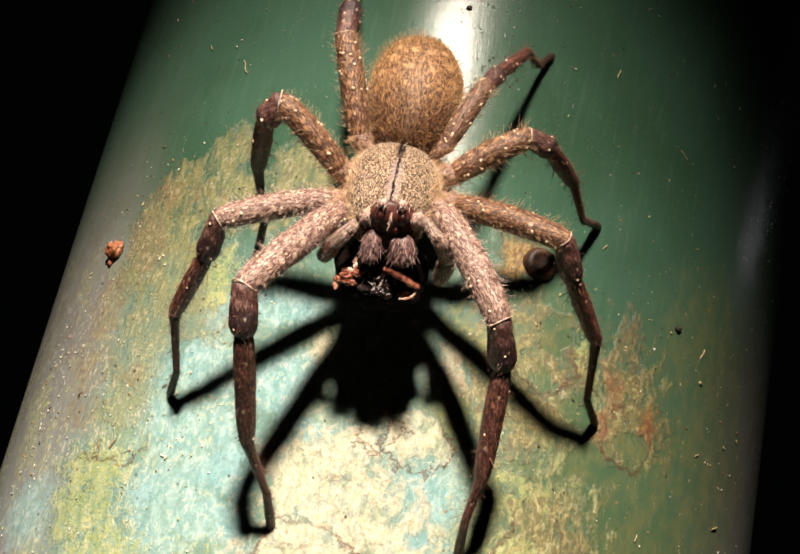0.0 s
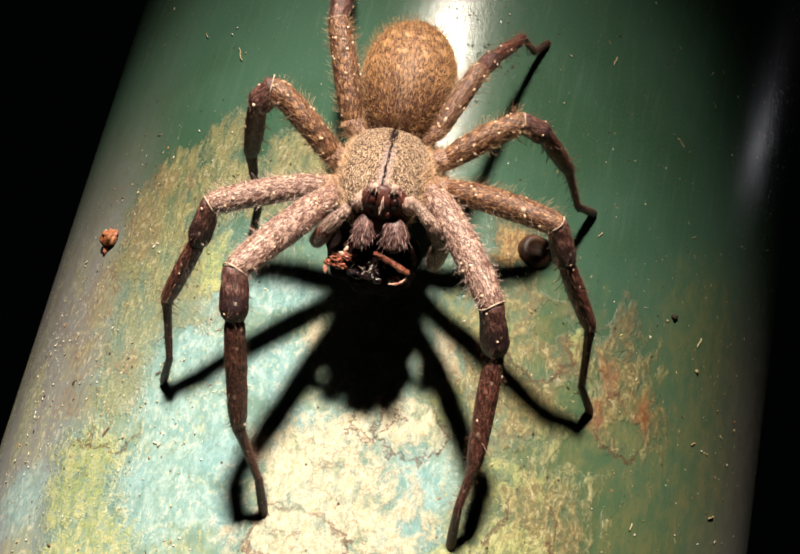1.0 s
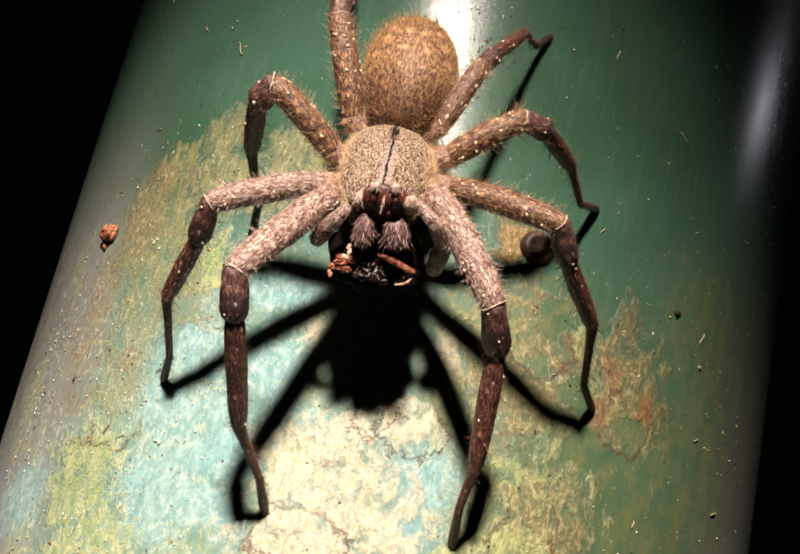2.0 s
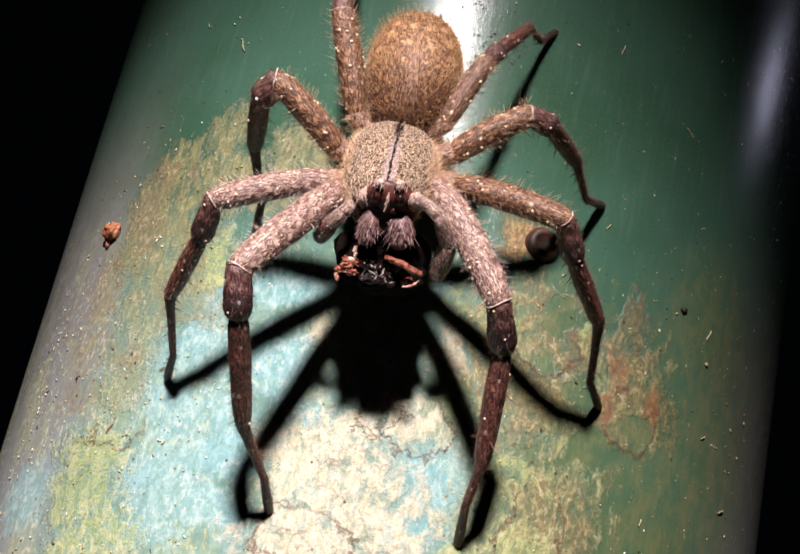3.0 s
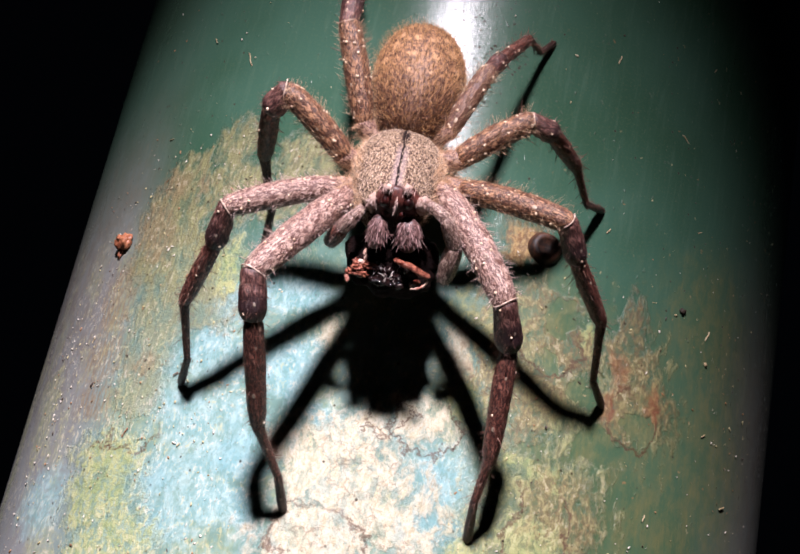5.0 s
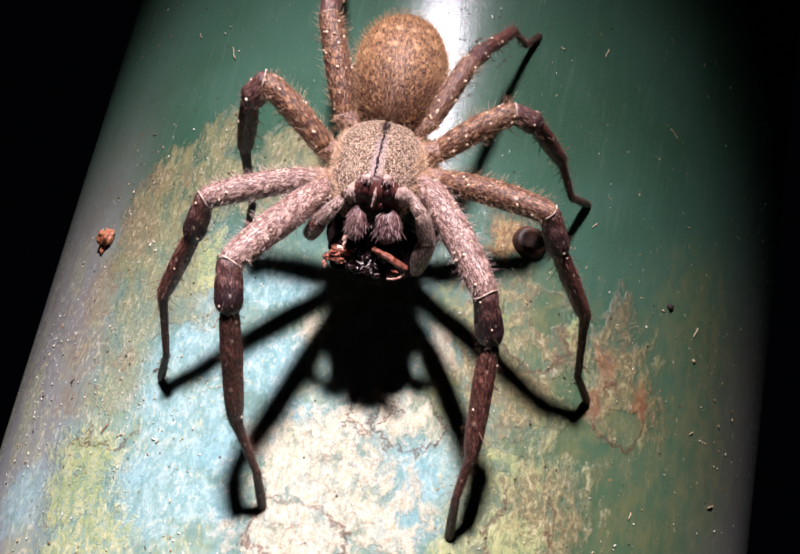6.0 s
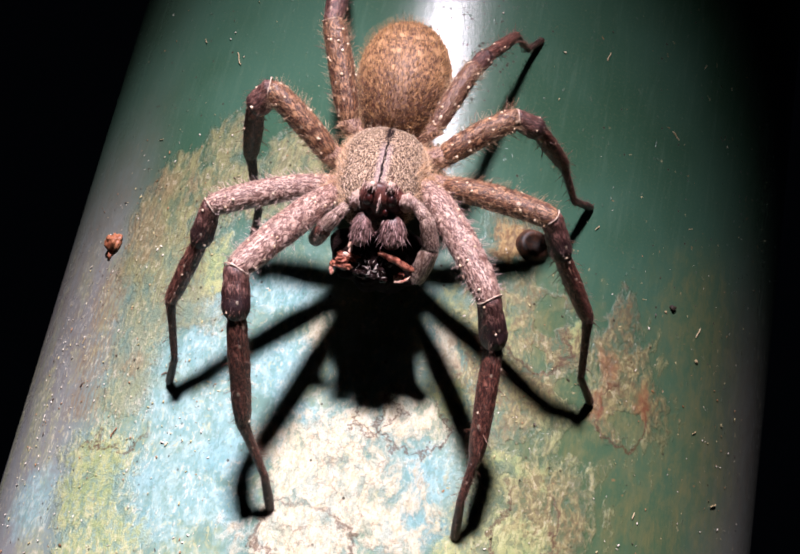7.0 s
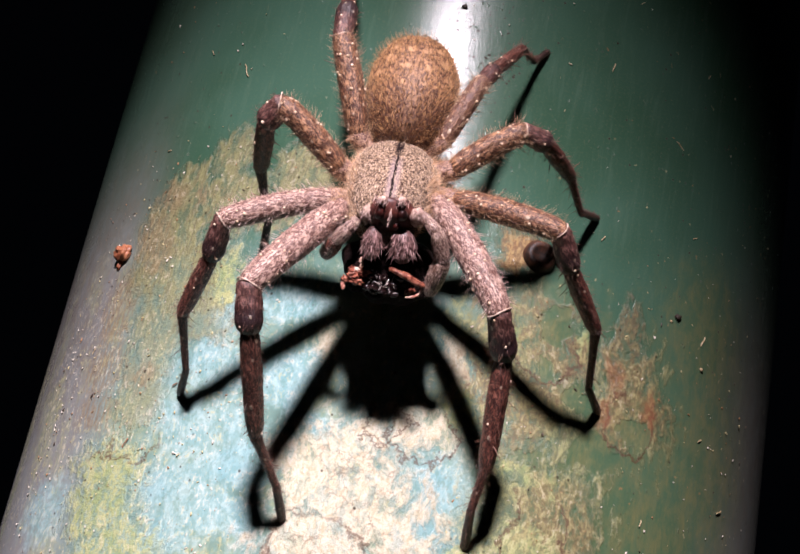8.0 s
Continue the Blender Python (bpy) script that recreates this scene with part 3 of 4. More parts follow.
# ---- the spider ----
LEGS = {
    "front_left": [(-12.2, -17.4, 15.4), (-13.4, -20.1, 17.4), (-21.0, -33.1, 23.1), (-20.1, -37.3, 20.7), (-17.8, -46.5, 10.2), (-14.6, -50.7, 3.8), (-13.5, -53.4, -1.2)],
    "second_left": [(-12.7, -16.4, 14.1), (-15.1, -17.9, 14.7), (-26.6, -23.7, 16.0), (-27.5, -27.0, 12.2), (-30.4, -32.5, 5.0), (-29.3, -37.8, -1.8), (-30.3, -39.3, -7.9)],
    "third_left": [(-13.0, -13.6, 14.3), (-15.1, -13.8, 15.1), (-22.8, -9.3, 19.3), (-24.4, -10.8, 17.2), (-25.1, -12.7, 7.5), (-23.5, -16.8, 0.1), (-23.8, -19.9, -4.6)],
    "hind_left": [(-12.4, -10.1, 14.4), (-13.6, -9.0, 14.8), (-17.8, 1.6, 18.5), (-18.1, 6.5, 17.4), (-20.5, 24.0, 6.9), (-23.5, 37.7, -1.0), (-25.5, 44.2, -5.4)],
    "front_right": [(-3.9, -16.2, 17.4), (-2.2, -18.0, 19.0), (6.3, -29.8, 20.8), (8.1, -33.4, 16.6), (8.9, -44.5, 8.6), (8.4, -49.0, 4.4), (8.8, -52.4, -0.4)],
    "second_right": [(-3.0, -14.0, 15.0), (-0.5, -15.8, 16.6), (11.7, -19.0, 21.0), (13.8, -21.6, 17.4), (19.1, -25.7, 9.4), (20.5, -30.8, 2.0), (23.1, -31.7, -4.3)],
    "third_right": [(-3.6, -11.6, 15.4), (-1.4, -11.5, 15.7), (5.9, -6.1, 18.3), (8.8, -6.0, 16.5), (13.4, -5.7, 8.2), (16.1, -7.9, 3.0), (19.1, -5.6, -2.8)],
    "hind_right": [(-5.0, -8.9, 15.3), (-3.3, -8.1, 15.7), (-0.1, 0.1, 17.0), (1.1, 2.9, 15.5), (4.6, 11.4, 7.8), (6.9, 13.5, 1.8), (8.5, 16.5, -0.3)],
}


def segment(name, p, q, radii, mat, hair, parent, rng, count, long, bend=None, spines=0, dots=0):
    """One leg segment from p to q (mm) with its down. radii: evenly spaced along it; dots: pale spine sockets."""
    b = Build()
    p, q = mm(*p), mm(*q)
    d = (q - p).normalized()
    length = (q - p).length
    steps = 20
    path, rad = [], []
    over = 0.65 * MM / length
    for i in range(steps + 1):
        t = i / steps
        c = p + d * (((1 + 2 * over) * t - over) * length)
        if bend is not None:
            c += mm(*bend) * (4 * t * (1 - t))
        k = t * (len(radii) - 1)
        m = min(int(k), len(radii) - 2)
        f = k - m
        f = f * f * (3 - 2 * f)
        r = (radii[m] * (1 - f) + radii[m + 1] * f) * MM
        r *= (0.60, 0.90, 1.0)[min(i, steps - i)] if min(i, steps - i) < 3 else 1.0
        path.append(c)
        rad.append(r)
    b.tube(path, rad, 18, 0, 0.07)
    side = d.orthogonal().normalized()
    other = d.cross(side)

    def skin(t, a):
        i = min(int(t * steps), steps - 1)
        f = t * steps - i
        n = side * math.cos(a) + other * math.sin(a)
        return path[i].lerp(path[i + 1], f) + n * (rad[i] * (1 - f) + rad[i + 1] * f), n
    roots, norms = [], []
    for _ in range(count):
        c, n = skin(rng.uniform(0.03, 0.97), rng.uniform(0, 2 * math.pi))
        roots.append(c - n * 0.03 * MM)
        norms.append(n)
    flows = [d] * count
    short = int(count * 0.60)
    dim = short // 2 if hair is HAIR_PALE else 0
    b.hairs(roots[:dim], norms[:dim], flows[:dim], long * 0.40 * MM, 0.025 * MM, 0.70, 2, rng)
    b.hairs(roots[dim:short], norms[dim:short], flows[dim:short], long * 0.40 * MM, 0.025 * MM, 0.70, 1, rng)
    b.hairs(roots[short:], norms[short:], flows[short:], long * MM, 0.019 * MM, 0.34, 1, rng, 0.10)
    if spines:
        b.hairs(roots[:spines], norms[:spines], flows[:spines], 1.7 * MM, 0.050 * MM, 0.5, 2, rng)
    for i in range(dots):
        c, n = skin(rng.uniform(0.05, 0.97), i * 2.4 + rng.uniform(-0.5, 0.5))
        ellipsoid(b, c - n * 0.03 * MM, Matrix.Identity(3), [rng.uniform(0.13, 0.21) * MM] * 3, 6, 8, 3, 0.4, i * 1.3)
    return b.make(name, [mat, hair, HAIR_DARK, SOCKET], parent)


def build_leg(key, joints, spider, rng):
    """Hip, thigh, knee, shin, foot and toe of one leg; the hip is the part that the others hang on."""
    j = joints
    f, k = {"front": (1.72, 1.46), "second": (1.5, 1.28), "third": (1.48, 1.25), "hind": (1.5, 1.25)}[key.split("_")[0]]
    if key == "hind_right":
        f, k = 1.2, 1.02
    if key == "third_left":
        k = 1.42
    skin = HIND if key == "hind_right" else FEMUR if key in ("front_left", "second_left", "front_right") else THIGH
    front = key.startswith("front") or key == "second_left"
    hip = segment("leg", (j[0][0] * 0.6 - 8.3 * 0.4, j[0][1] * 0.8 - 16.0 * 0.2, j[0][2] - 1.6), j[1], (1.3, f * 0.86, f * 0.84), FEMUR, HAIR_RIM, spider, rng, 1300, 0.95)
    hip["label"] = key.replace("_", " ").replace(" left", "").replace(" right", "") + " leg with a pale hairy thigh and dark shin"
    segment("femur", j[1], j[2], (f * 0.84, f * 1.0, f * 1.03, f * 0.97, f * 0.84), skin, HAIR_PINK if front else HAIR_PALE, hip, rng, 1000, 1.25, (0.3, 0.1, 0.5) if key == "front_right" else (0, 0.2, 0.5), 10, 26)
    segment("patella", j[2], j[3], (k * 0.92, k * 0.96, k * 1.06, k * 1.10, k * 0.80), KNEE, HAIR_DARK, hip, rng, 240, 1.0, dots=4)
    segment("tibia", j[3], j[4], (k * 0.68, k * 0.80, k * 0.85, k * 0.80, k * 0.74, k * 0.58), SHIN, HAIR_DARK, hip, rng, 420, 1.0, spines=14, dots=3)
    segment("metatarsus", j[4], j[5], (k * 0.56, k * 0.40, k * 0.36, k * 0.31), SHIN, HAIR_DARK, hip, rng, 320, 0.9, spines=6)
    segment("tarsus", j[5], j[6], (k * 0.35, k * 0.36, k * 0.40, k * 0.38), FOOT, HAIR_DARK, hip, rng, 260, 0.6)
    # pale skin that shows at the knee
    b = Build()
    p, d = mm(*j[2]), (mm(*j[3]) - mm(*j[2])).normalized() * 0.5 + (mm(*j[2]) - mm(*j[1])).normalized() * 0.5
    d.normalize()
    side = d.orthogonal().normalized()
    other = d.cross(side)
    loop = [p + (side * math.cos(a) + other * math.sin(a)) * (k * (0.93 + 0.05 * math.sin(a * 3 + p.x * 900)) * MM) + d * (0.12 * MM * math.sin(a * 2 + p.y * 700)) for a in (2 * math.pi * i / 24 for i in range(25))]
    b.tube(loop, [(0.085 + 0.035 * math.sin(i * 2.1)) * MM for i in range(25)], 8, 0, 0.6)
    b.make("joint_membrane", [RING], hip, "pale ring of skin at the knee")
    return hip


def shell(b, outline, centre, rows=26, cols=40):
    """A domed shell over an outline: outline(t) gives y, half width, top and belly heights from rear (0) to front (1), in millimetres."""
    pts, uvs = [], []
    for i in range(rows + 1):
        t = i / rows
        y, w, top, low, base = outline(t)
        for j in range(cols + 1):
            a = 2 * math.pi * (j % cols) / cols
            s, c = math.sin(a), math.cos(a)
            z = base + (top if s > 0 else low) * (abs(s) ** 0.9) * (1 if s > 0 else -1)
            pts.append(mm(centre[0] + c * w, centre[1] + y, centre[2] + z))
            uvs.append((c * w * MM, y * MM))
    b.grid(pts, uvs, rows + 1, cols + 1)
    return pts


def fur(b, pts, rows, cols, count, long, width, lean, slot, rng, flow, only_top=True, clear=0.0, keep=None):
    """Hairs on a grid of points; keep(p) says where they may stand."""
    roots, norms = [], []
    step = cols + 1
    while len(roots) < count:
        i, j = rng.integers(1, rows - 1), rng.integers(0, cols)
        p, q, r, s = pts[i * step + j], pts[i * step + j + 1], pts[(i + 1) * step + j], pts[(i + 1) * step + j + 1]
        n = (q - p).cross(r - p)
        if n.length < 1e-12:
            continue
        n.normalize()
        mid = sum((pts[i * step + k] for k in range(cols)), Vector()) / cols
        if n.dot(p - mid) < 0:
            n = -n
        if keep is not None and not keep(p):
            continue
        if only_top and n.z < -0.35:
            continue
        if abs(p.x) < clear and n.z > 0.3:
            continue
        area = (q - p).cross(r - p).length
        if rng.random() > area / fur.scale:
            continue
        u, v = rng.random(), rng.random()
        roots.append(p.lerp(q, u).lerp(r.lerp(s, u), v))
        norms.append(n)
    flows = [Vector(flow) - n * n.dot(Vector(flow)) for n in norms]
    b.hairs(roots, norms, flows, long * MM, width * MM, lean, slot, rng)


fur.scale = 2.5e-7


def build_spider():
    rng = np.random.default_rng(4)
    spider = new("spider")
    spider.matrix_world = CULM
    spider.empty_display_size = 0.01
    tagged(spider, "hairy brown wandering spider clinging head down to the bamboo", "spider")

    # head and thorax: broad behind, narrower at the face, tilted up towards the head
    def thorax(t):
        y = 8.5 - 15.0 * min(t / 0.94, 1.0)
        back = 1 - (1 - min(1.0, t / 0.46)) ** 2
        w = 5.3 * math.sqrt(max(back, 0.0)) if t < 0.46 else 5.3 - 2.2 * ((t - 0.46) / 0.54) ** 1.5
        top = 4.5 * math.sqrt(max(0.0, math.sin(math.pi * (0.10 + 0.54 * t)))) * min(1.0, max(back, 0.0) ** 0.4)
        if t > 0.86:
            top *= 1 - 3.0 * (t - 0.86) ** 1.1
        close = 1.0 if t < 0.95 else max(0.02, 1 - ((t - 0.95) / 0.05))
        return y, max(w * close, 0.05), max(top * close, 0.02), 2.4 * close * math.sqrt(min(1.0, t * 9.0)) + 0.01, 0.0
    b = Build()
    centre, tilt = (-8.1, -16.8, 17.5), (-24, 0, 0.8)
    pts = shell(b, thorax, (0, 0, 0), 34, 44)
    fur(b, pts, 34, 44, 2900, 0.34, 0.030, 0.86, 1, rng, (0, 1, 0.1), clear=0.45 * MM)
    fur(b, pts, 34, 44, 260, 0.9, 0.016, 0.40, 1, rng, (0, 1, 0.1), clear=0.45 * MM)
    fur(b, pts, 34, 44, 1000, 0.75, 0.022, 0.45, 2, rng, (0, 1, 0.1), clear=4.1 * MM)
    head = b.make("cephalothorax", [CARAPACE, HAIR_GREY, HAIR_RIM], spider, "grey-brown carapace with a dark groove along its middle", turn=tilt)
    head.location = mm(*centre)

    # hind body: an egg, rounder behind
    def belly(t):
        s = math.sin(math.pi * min(max(t, 0.0), 1.0)) ** 0.38
        grow = 0.99 - 0.06 * t
        return 7.0 - 16.6 * t, max(6.0 * s * grow, 0.05), 6.0 * s * grow, 5.2 * s * grow, 0.4 - 0.2 * t
    b = Build()
    pts = shell(b, belly, (0, 0, 0), 30, 44)
    fur(b, pts, 30, 44, 4800, 0.50, 0.028, 0.80, 1, rng, (0, 1, 0.05))
    fur(b, pts, 30, 44, 1300, 1.3, 0.018, 0.30, 1, rng, (0, 1, 0.05))
    fur(b, pts, 30, 44, 1900, 0.60, 0.036, 0.66, 2, rng, (0, 1, 0.05), keep=lambda p: p.y < -0.002 - 0.004 * rng.random())
    hind = b.make("abdomen", [ABDOMEN, HAIR_GOLD, HAIR_UMBER], spider, "golden brown furry hind body with pale spots", turn=(-6, 0, 2))
    hind.location = mm(-8.2, -1.1, 13.3)

    for key, joints in LEGS.items():
        build_leg(key, joints, spider, rng)

    # face: two dark reddish eye pits, glossy eyes, pale down on brow, nose and cheeks
    b = Build()
    ellipsoid(b, mm(-8.1, -22.5, 23.7), Euler((radians(-24), 0, radians(4.6))).to_matrix(), (3.1 * MM, 1.5 * MM, 2.4 * MM), 18, 24, 0, 0.10)
    roots, norms, flows = [], [], []
    for _ in range(620):
        kind = (0, 0, 1, 2, 3, 3, 4, 4, 4)[rng.integers(0, 9)]
        cx, cy, cz, s = ((-8.05, -23.7, 25.6, 0.07), (-9.3, -22.1, 26.4, 0.38), (-7.1, -21.8, 26.6, 0.38), (-10.7, -23.2, 24.2, 0.40), (-5.1, -22.5, 25.0, 0.5))[kind]
        roots.append(mm(cx + rng.normal(0, s), cy + rng.normal(0, 0.25), cz + rng.normal(0, 0.6 if kind in (0, 3, 4) else 0.2)))
        norms.append(Vector((0, -0.7, 0.7)))
        flows.append(Vector((0, -0.55, -0.85)))
    b.hairs(roots, norms, flows, 0.55 * MM, 0.040 * MM, 0.55, 1, rng)
    b.make("face", [FACE, HAIR_WHITE], spider, "dark reddish face with pale down on the brow and cheeks")
    # pale swellings beside the eye pits and a ridge between them
    for at, size in (((-5.15, -22.6, 24.4), (0.85, 0.75, 1.35)), ((-10.7, -23.1, 23.9), (0.60, 0.65, 1.3)), ((-8.05, -23.5, 25.3), (0.16, 0.45, 1.2)), ((-9.25, -22.0, 26.2), (0.5, 0.4, 0.36)), ((-7.15, -21.7, 26.4), (0.5, 0.4, 0.36))):
        b = Build()
        ellipsoid(b, mm(*at), Euler((radians(-24), 0, radians(4.6))).to_matrix(), [c * MM for c in size], 12, 16, 0, 0.3, at[0])
        b.make("cheek", [CHEEK], spider, "pale downy swelling beside the eyes")
    for x, y, z, r in ((-9.3, -23.15, 24.9, 0.70), (-6.8, -22.95, 25.1, 0.70), (-9.0, -24.0, 23.7, 0.45), (-7.2, -23.9, 23.8, 0.45), (-10.2, -23.0, 23.8, 0.40), (-5.8, -22.6, 24.0, 0.40)):
        b = Build()
        ellipsoid(b, mm(x, y, z), Matrix.Identity(3), (r * 0.92 * MM, r * MM, r * 1.25 * MM), 12, 16)
        b.make("eye", [EYE], spider, "glossy dark red-brown eye")

    # jaws pointing down and forward, a fan of pink bristles on each
    for s, x, wide in ((-1, -9.0, 1.15), (1, -5.5, 1.55)):
        b = Build()
        turn = Euler((radians(-56), 0, radians(2 * s + 4))).to_matrix()
        at = mm(x, -25.2 + 0.15 * s, 22.3)
        ellipsoid(b, at, turn, (wide * MM, 1.4 * MM, 2.0 * MM), 20, 24, 0, 0.06, x)
        for count, long, thick, slot in ((420, 0.6, 0.026, 1), (60, 1.25, 0.040, 2)):
            roots, norms, flows = [], [], []
            for _ in range(count):
                a, h = rng.normal(0, 0.7), rng.uniform(-0.5, 1.0)
                n = Vector((math.sin(a) * math.cos(h), -math.cos(a) * math.cos(h), math.sin(h)))
                w = turn @ Vector((n.x * wide, n.y * 1.4, n.z * 2.0))
                roots.append(at + w * MM)
                norms.append(turn @ n)
                flows.append((turn @ Vector((math.sin(a) * 0.30, -0.30, -0.9))).normalized())
            b.hairs(roots, norms, flows, long * MM, thick * MM, 0.90, slot, rng)
        b.make("chelicera", [JAW, HAIR_JAW, HAIR_ROSE], spider, "dark jaw with a fan of pinkish bristles")

    # feelers beside the jaws; each turns about its root
    def feeler(points, label, fat, tip_dark):
        base = mm(*points[0])
        root = None
        names = ("pedipalp", "palp_shin", "palp_tip")
        for i in range(3):
            b = Build()
            rad = [c * fat for c in ((0.58, 0.74, 0.84), (0.84, 1.00, 1.00), (1.00, 1.18, 0.80))[i]]
            p, q = mm(*points[i]), mm(*points[i + 1])
            path = [p.lerp(q, -0.10 + 1.2 * k / 10) for k in range(11)]
            rr = [max(0.05, (rad[0] * (1 - t) * (1 - 2 * t) + rad[1] * 4 * t * (1 - t) + rad[2] * t * (2 * t - 1)) * math.sqrt(max(0.0, 1 - (2 * t - 1) ** 8))) * MM for t in (k / 10 for k in range(11))]
            b.tube(path, rr, 12, 0, 0.06)
            roots, norms, flows = [], [], []
            d = (q - p).normalized()
            for _ in range(260):
                k = rng.integers(1, 10)
                a = rng.uniform(0, 6.283)
                side = d.orthogonal().normalized()
                n = side * math.cos(a) + d.cross(side) * math.sin(a)
                roots.append(path[k] + n * rr[k])
                norms.append(n)
                flows.append(d)
            b.hairs(roots, norms, flows, 0.36 * MM, 0.020 * MM, 0.72, 1, rng)
            ob = b.make(names[i], [SHIN if i == 2 and tip_dark else PALP, HAIR_PINK], root or spider, label if i == 0 else "", origin=base if i == 0 else None)
            if i == 0:
                root = ob
            else:
                ob.matrix_parent_inverse = Matrix.Translation(-base)
        return root
    left = feeler([(-10.9, -22.7, 22.7), (-11.9, -24.7, 23.3), (-13.0, -25.7, 21.8), (-14.1, -26.6, 18.9)], "short pale feeler with a dark tip", 0.82, True)
    right = feeler([(-4.1, -21.0, 22.9), (-1.7, -22.8, 23.9), (-0.1, -24.8, 21.2), (-0.5, -27.7, 17.4)], "long pale feeler reaching down to the prey", 0.92, False)

    # breast plate under the hips
    b = Build()
    ellipsoid(b, mm(-8.4, -16.8, 17.6), Euler((radians(-22), 0, 0)).to_matrix(), (4.4 * MM, 5.2 * MM, 2.2 * MM))
    b.make("sternum", [FEMUR], spider, "brown underside between the hips")
    # the head parts sit low against the front of the carapace
    for ob in spider.children:
        if ob.name.split(".")[0] in ("face", "cheek", "eye", "chelicera", "pedipalp", "sternum"):
            ob.location = ob.location + mm(-0.05, 0.88, -2.2)
        if ob.name.split(".")[0] in ("face", "cheek", "eye"):
            ob.location = ob.location + mm(0.55, 0.40, 0.10)
    return left, right


# ---- the prey in the jaws ----
PREY_AT = (-7.4, -27.0, 15.5)


def build_prey():
    """A chewed insect: a dark wet lump with reddish shell pieces at both ends."""
    rng = np.random.default_rng(9)
    prey = new("prey_insect")
    tagged(prey, "chewed dark wet insect with reddish shell pieces, held in the jaws", "insect")
    prey.matrix_world = CULM @ pose(*(c * MM for c in PREY_AT))
    prey.empty_display_size = 0.003

    def lump(name, spots, mat, label, apart=False):
        if apart:
            for s in spots:
                lump(name, [s], mat, label)
            return
        b = Build()
        for x, y, z, rx, ry, rz in spots:
            turn = Euler((rng.uniform(-0.6, 0.6), rng.uniform(-0.6, 0.6), rng.uniform(-0.5, 0.5))).to_matrix()
            ellipsoid(b, mm(x, y, z), turn, (rx * MM, ry * MM, rz * MM), 24, 32, 0, 0.30 if max(rx, ry) > 1.2 else 0.65, rng.uniform(0, 9))
        ob = b.make(name, [mat], prey, label)
        if len(spots) > 10:
            tagged(ob, label, kind="stuff")
    lump("wet_mass", [(0.0, 2.5, -1.9, 5.1, 4.4, 3.7), (-1.6, 1.0, -0.8, 3.4, 2.6, 2.4), (1.9, 1.0, -0.9, 3.2, 2.6, 2.4), (0.3, -0.6, 0.2, 2.6, 1.3, 1.5)], PREY_DARK, "dark chewed body")
    lump("gristle", [(rng.uniform(-1.7, 1.6), rng.uniform(-1.9, 0.2), rng.uniform(1.5, 2.3), rng.uniform(0.3, 0.7), rng.uniform(0.2, 0.4), rng.uniform(0.2, 0.4)) for _ in range(26)], GRISTLE, "black glistening crumpled gristle")
    lump("shell_piece", [(-3.6, -0.4, 1.8, 0.8, 0.5, 0.5), (-2.6, 0.1, 1.9, 0.9, 0.4, 0.4), (-4.4, -0.9, 1.5, 0.5, 0.45, 0.4), (-3.2, -1.0, 1.7, 0.8, 0.35, 0.4), (-1.8, 0.0, 2.0, 0.5, 0.3, 0.3), (-3.9, 0.2, 1.8, 0.4, 0.5, 0.35), (3.0, -0.9, 1.5, 0.6, 0.35, 0.35)], PREY_RED, "reddish shell piece", True)
    lump("flesh_scrap", [(-3.4, 0.3, 2.0, 0.4, 0.25, 0.3), (-3.1, 1.5, 2.0, 0.22, 0.4, 0.25), (-4.6, -1.6, 1.3, 0.25, 0.5, 0.25), (-3.9, -0.5, 2.0, 0.3, 0.2, 0.2), (-2.9, 0.9, 2.1, 0.2, 0.35, 0.2)], PREY_PALE, "pale torn scrap", True)
    # tiny pale strands, added as painted glints over the black gristle
    b = Build()
    for _ in range(34):
        o = Vector((rng.uniform(-1.9, 1.5), rng.uniform(-1.9, 0.6), 0))
        o.z = 2.55 - 0.28 * o.x ** 2 * 0.4 + rng.uniform(-0.1, 0.1)
        d = Vector(rng.normal(0, 1, 3)).normalized() * rng.uniform(0.15, 0.42)
        b.tube([mm(*(o + d * k + Vector((0, 0, 0.08 * (1 - k * k))))) for k in (-1, -0.4, 0.3, 1)], [0.015 * MM, 0.05 * MM, 0.042 * MM, 0.015 * MM], 6, 0, 0.6)
    tagged(b.make("sinew", [GLINT], prey), "thin pale strands in place of wet glints", kind="stuff")
    b = Build()
    path = smooth_path([mm(0.2, 0.9, 3.3), mm(1.4, 0.5, 3.6), mm(2.8, 0.1, 3.4), mm(4.6, -0.3, 2.8)], 5)
    b.tube(path, [0.1 * MM] + [0.30 * MM] * 5 + [0.40 * MM] * (len(path) - 8) + [0.36 * MM, 0.1 * MM], 12, 0, 0.4)
    b.make("broken_leg", [PREY_RED], prey, "orange-red broken leg across the lump")
    b = Build()
    path = smooth_path([mm(4.3, -0.4, 2.5), mm(4.1, -1.1, 2.4), mm(3.5, -1.6, 2.2), mm(2.6, -1.8, 2.0)], 4)
    b.tube(path, [0.04 * MM] + [(0.15 if k % 3 else 0.08) * MM for k in range(len(path) - 2)] + [0.04 * MM], 8, 0, 1.4)
    b.make("flesh_scrap", [PREY_PALE], prey, "pale torn scrap")
    return prey


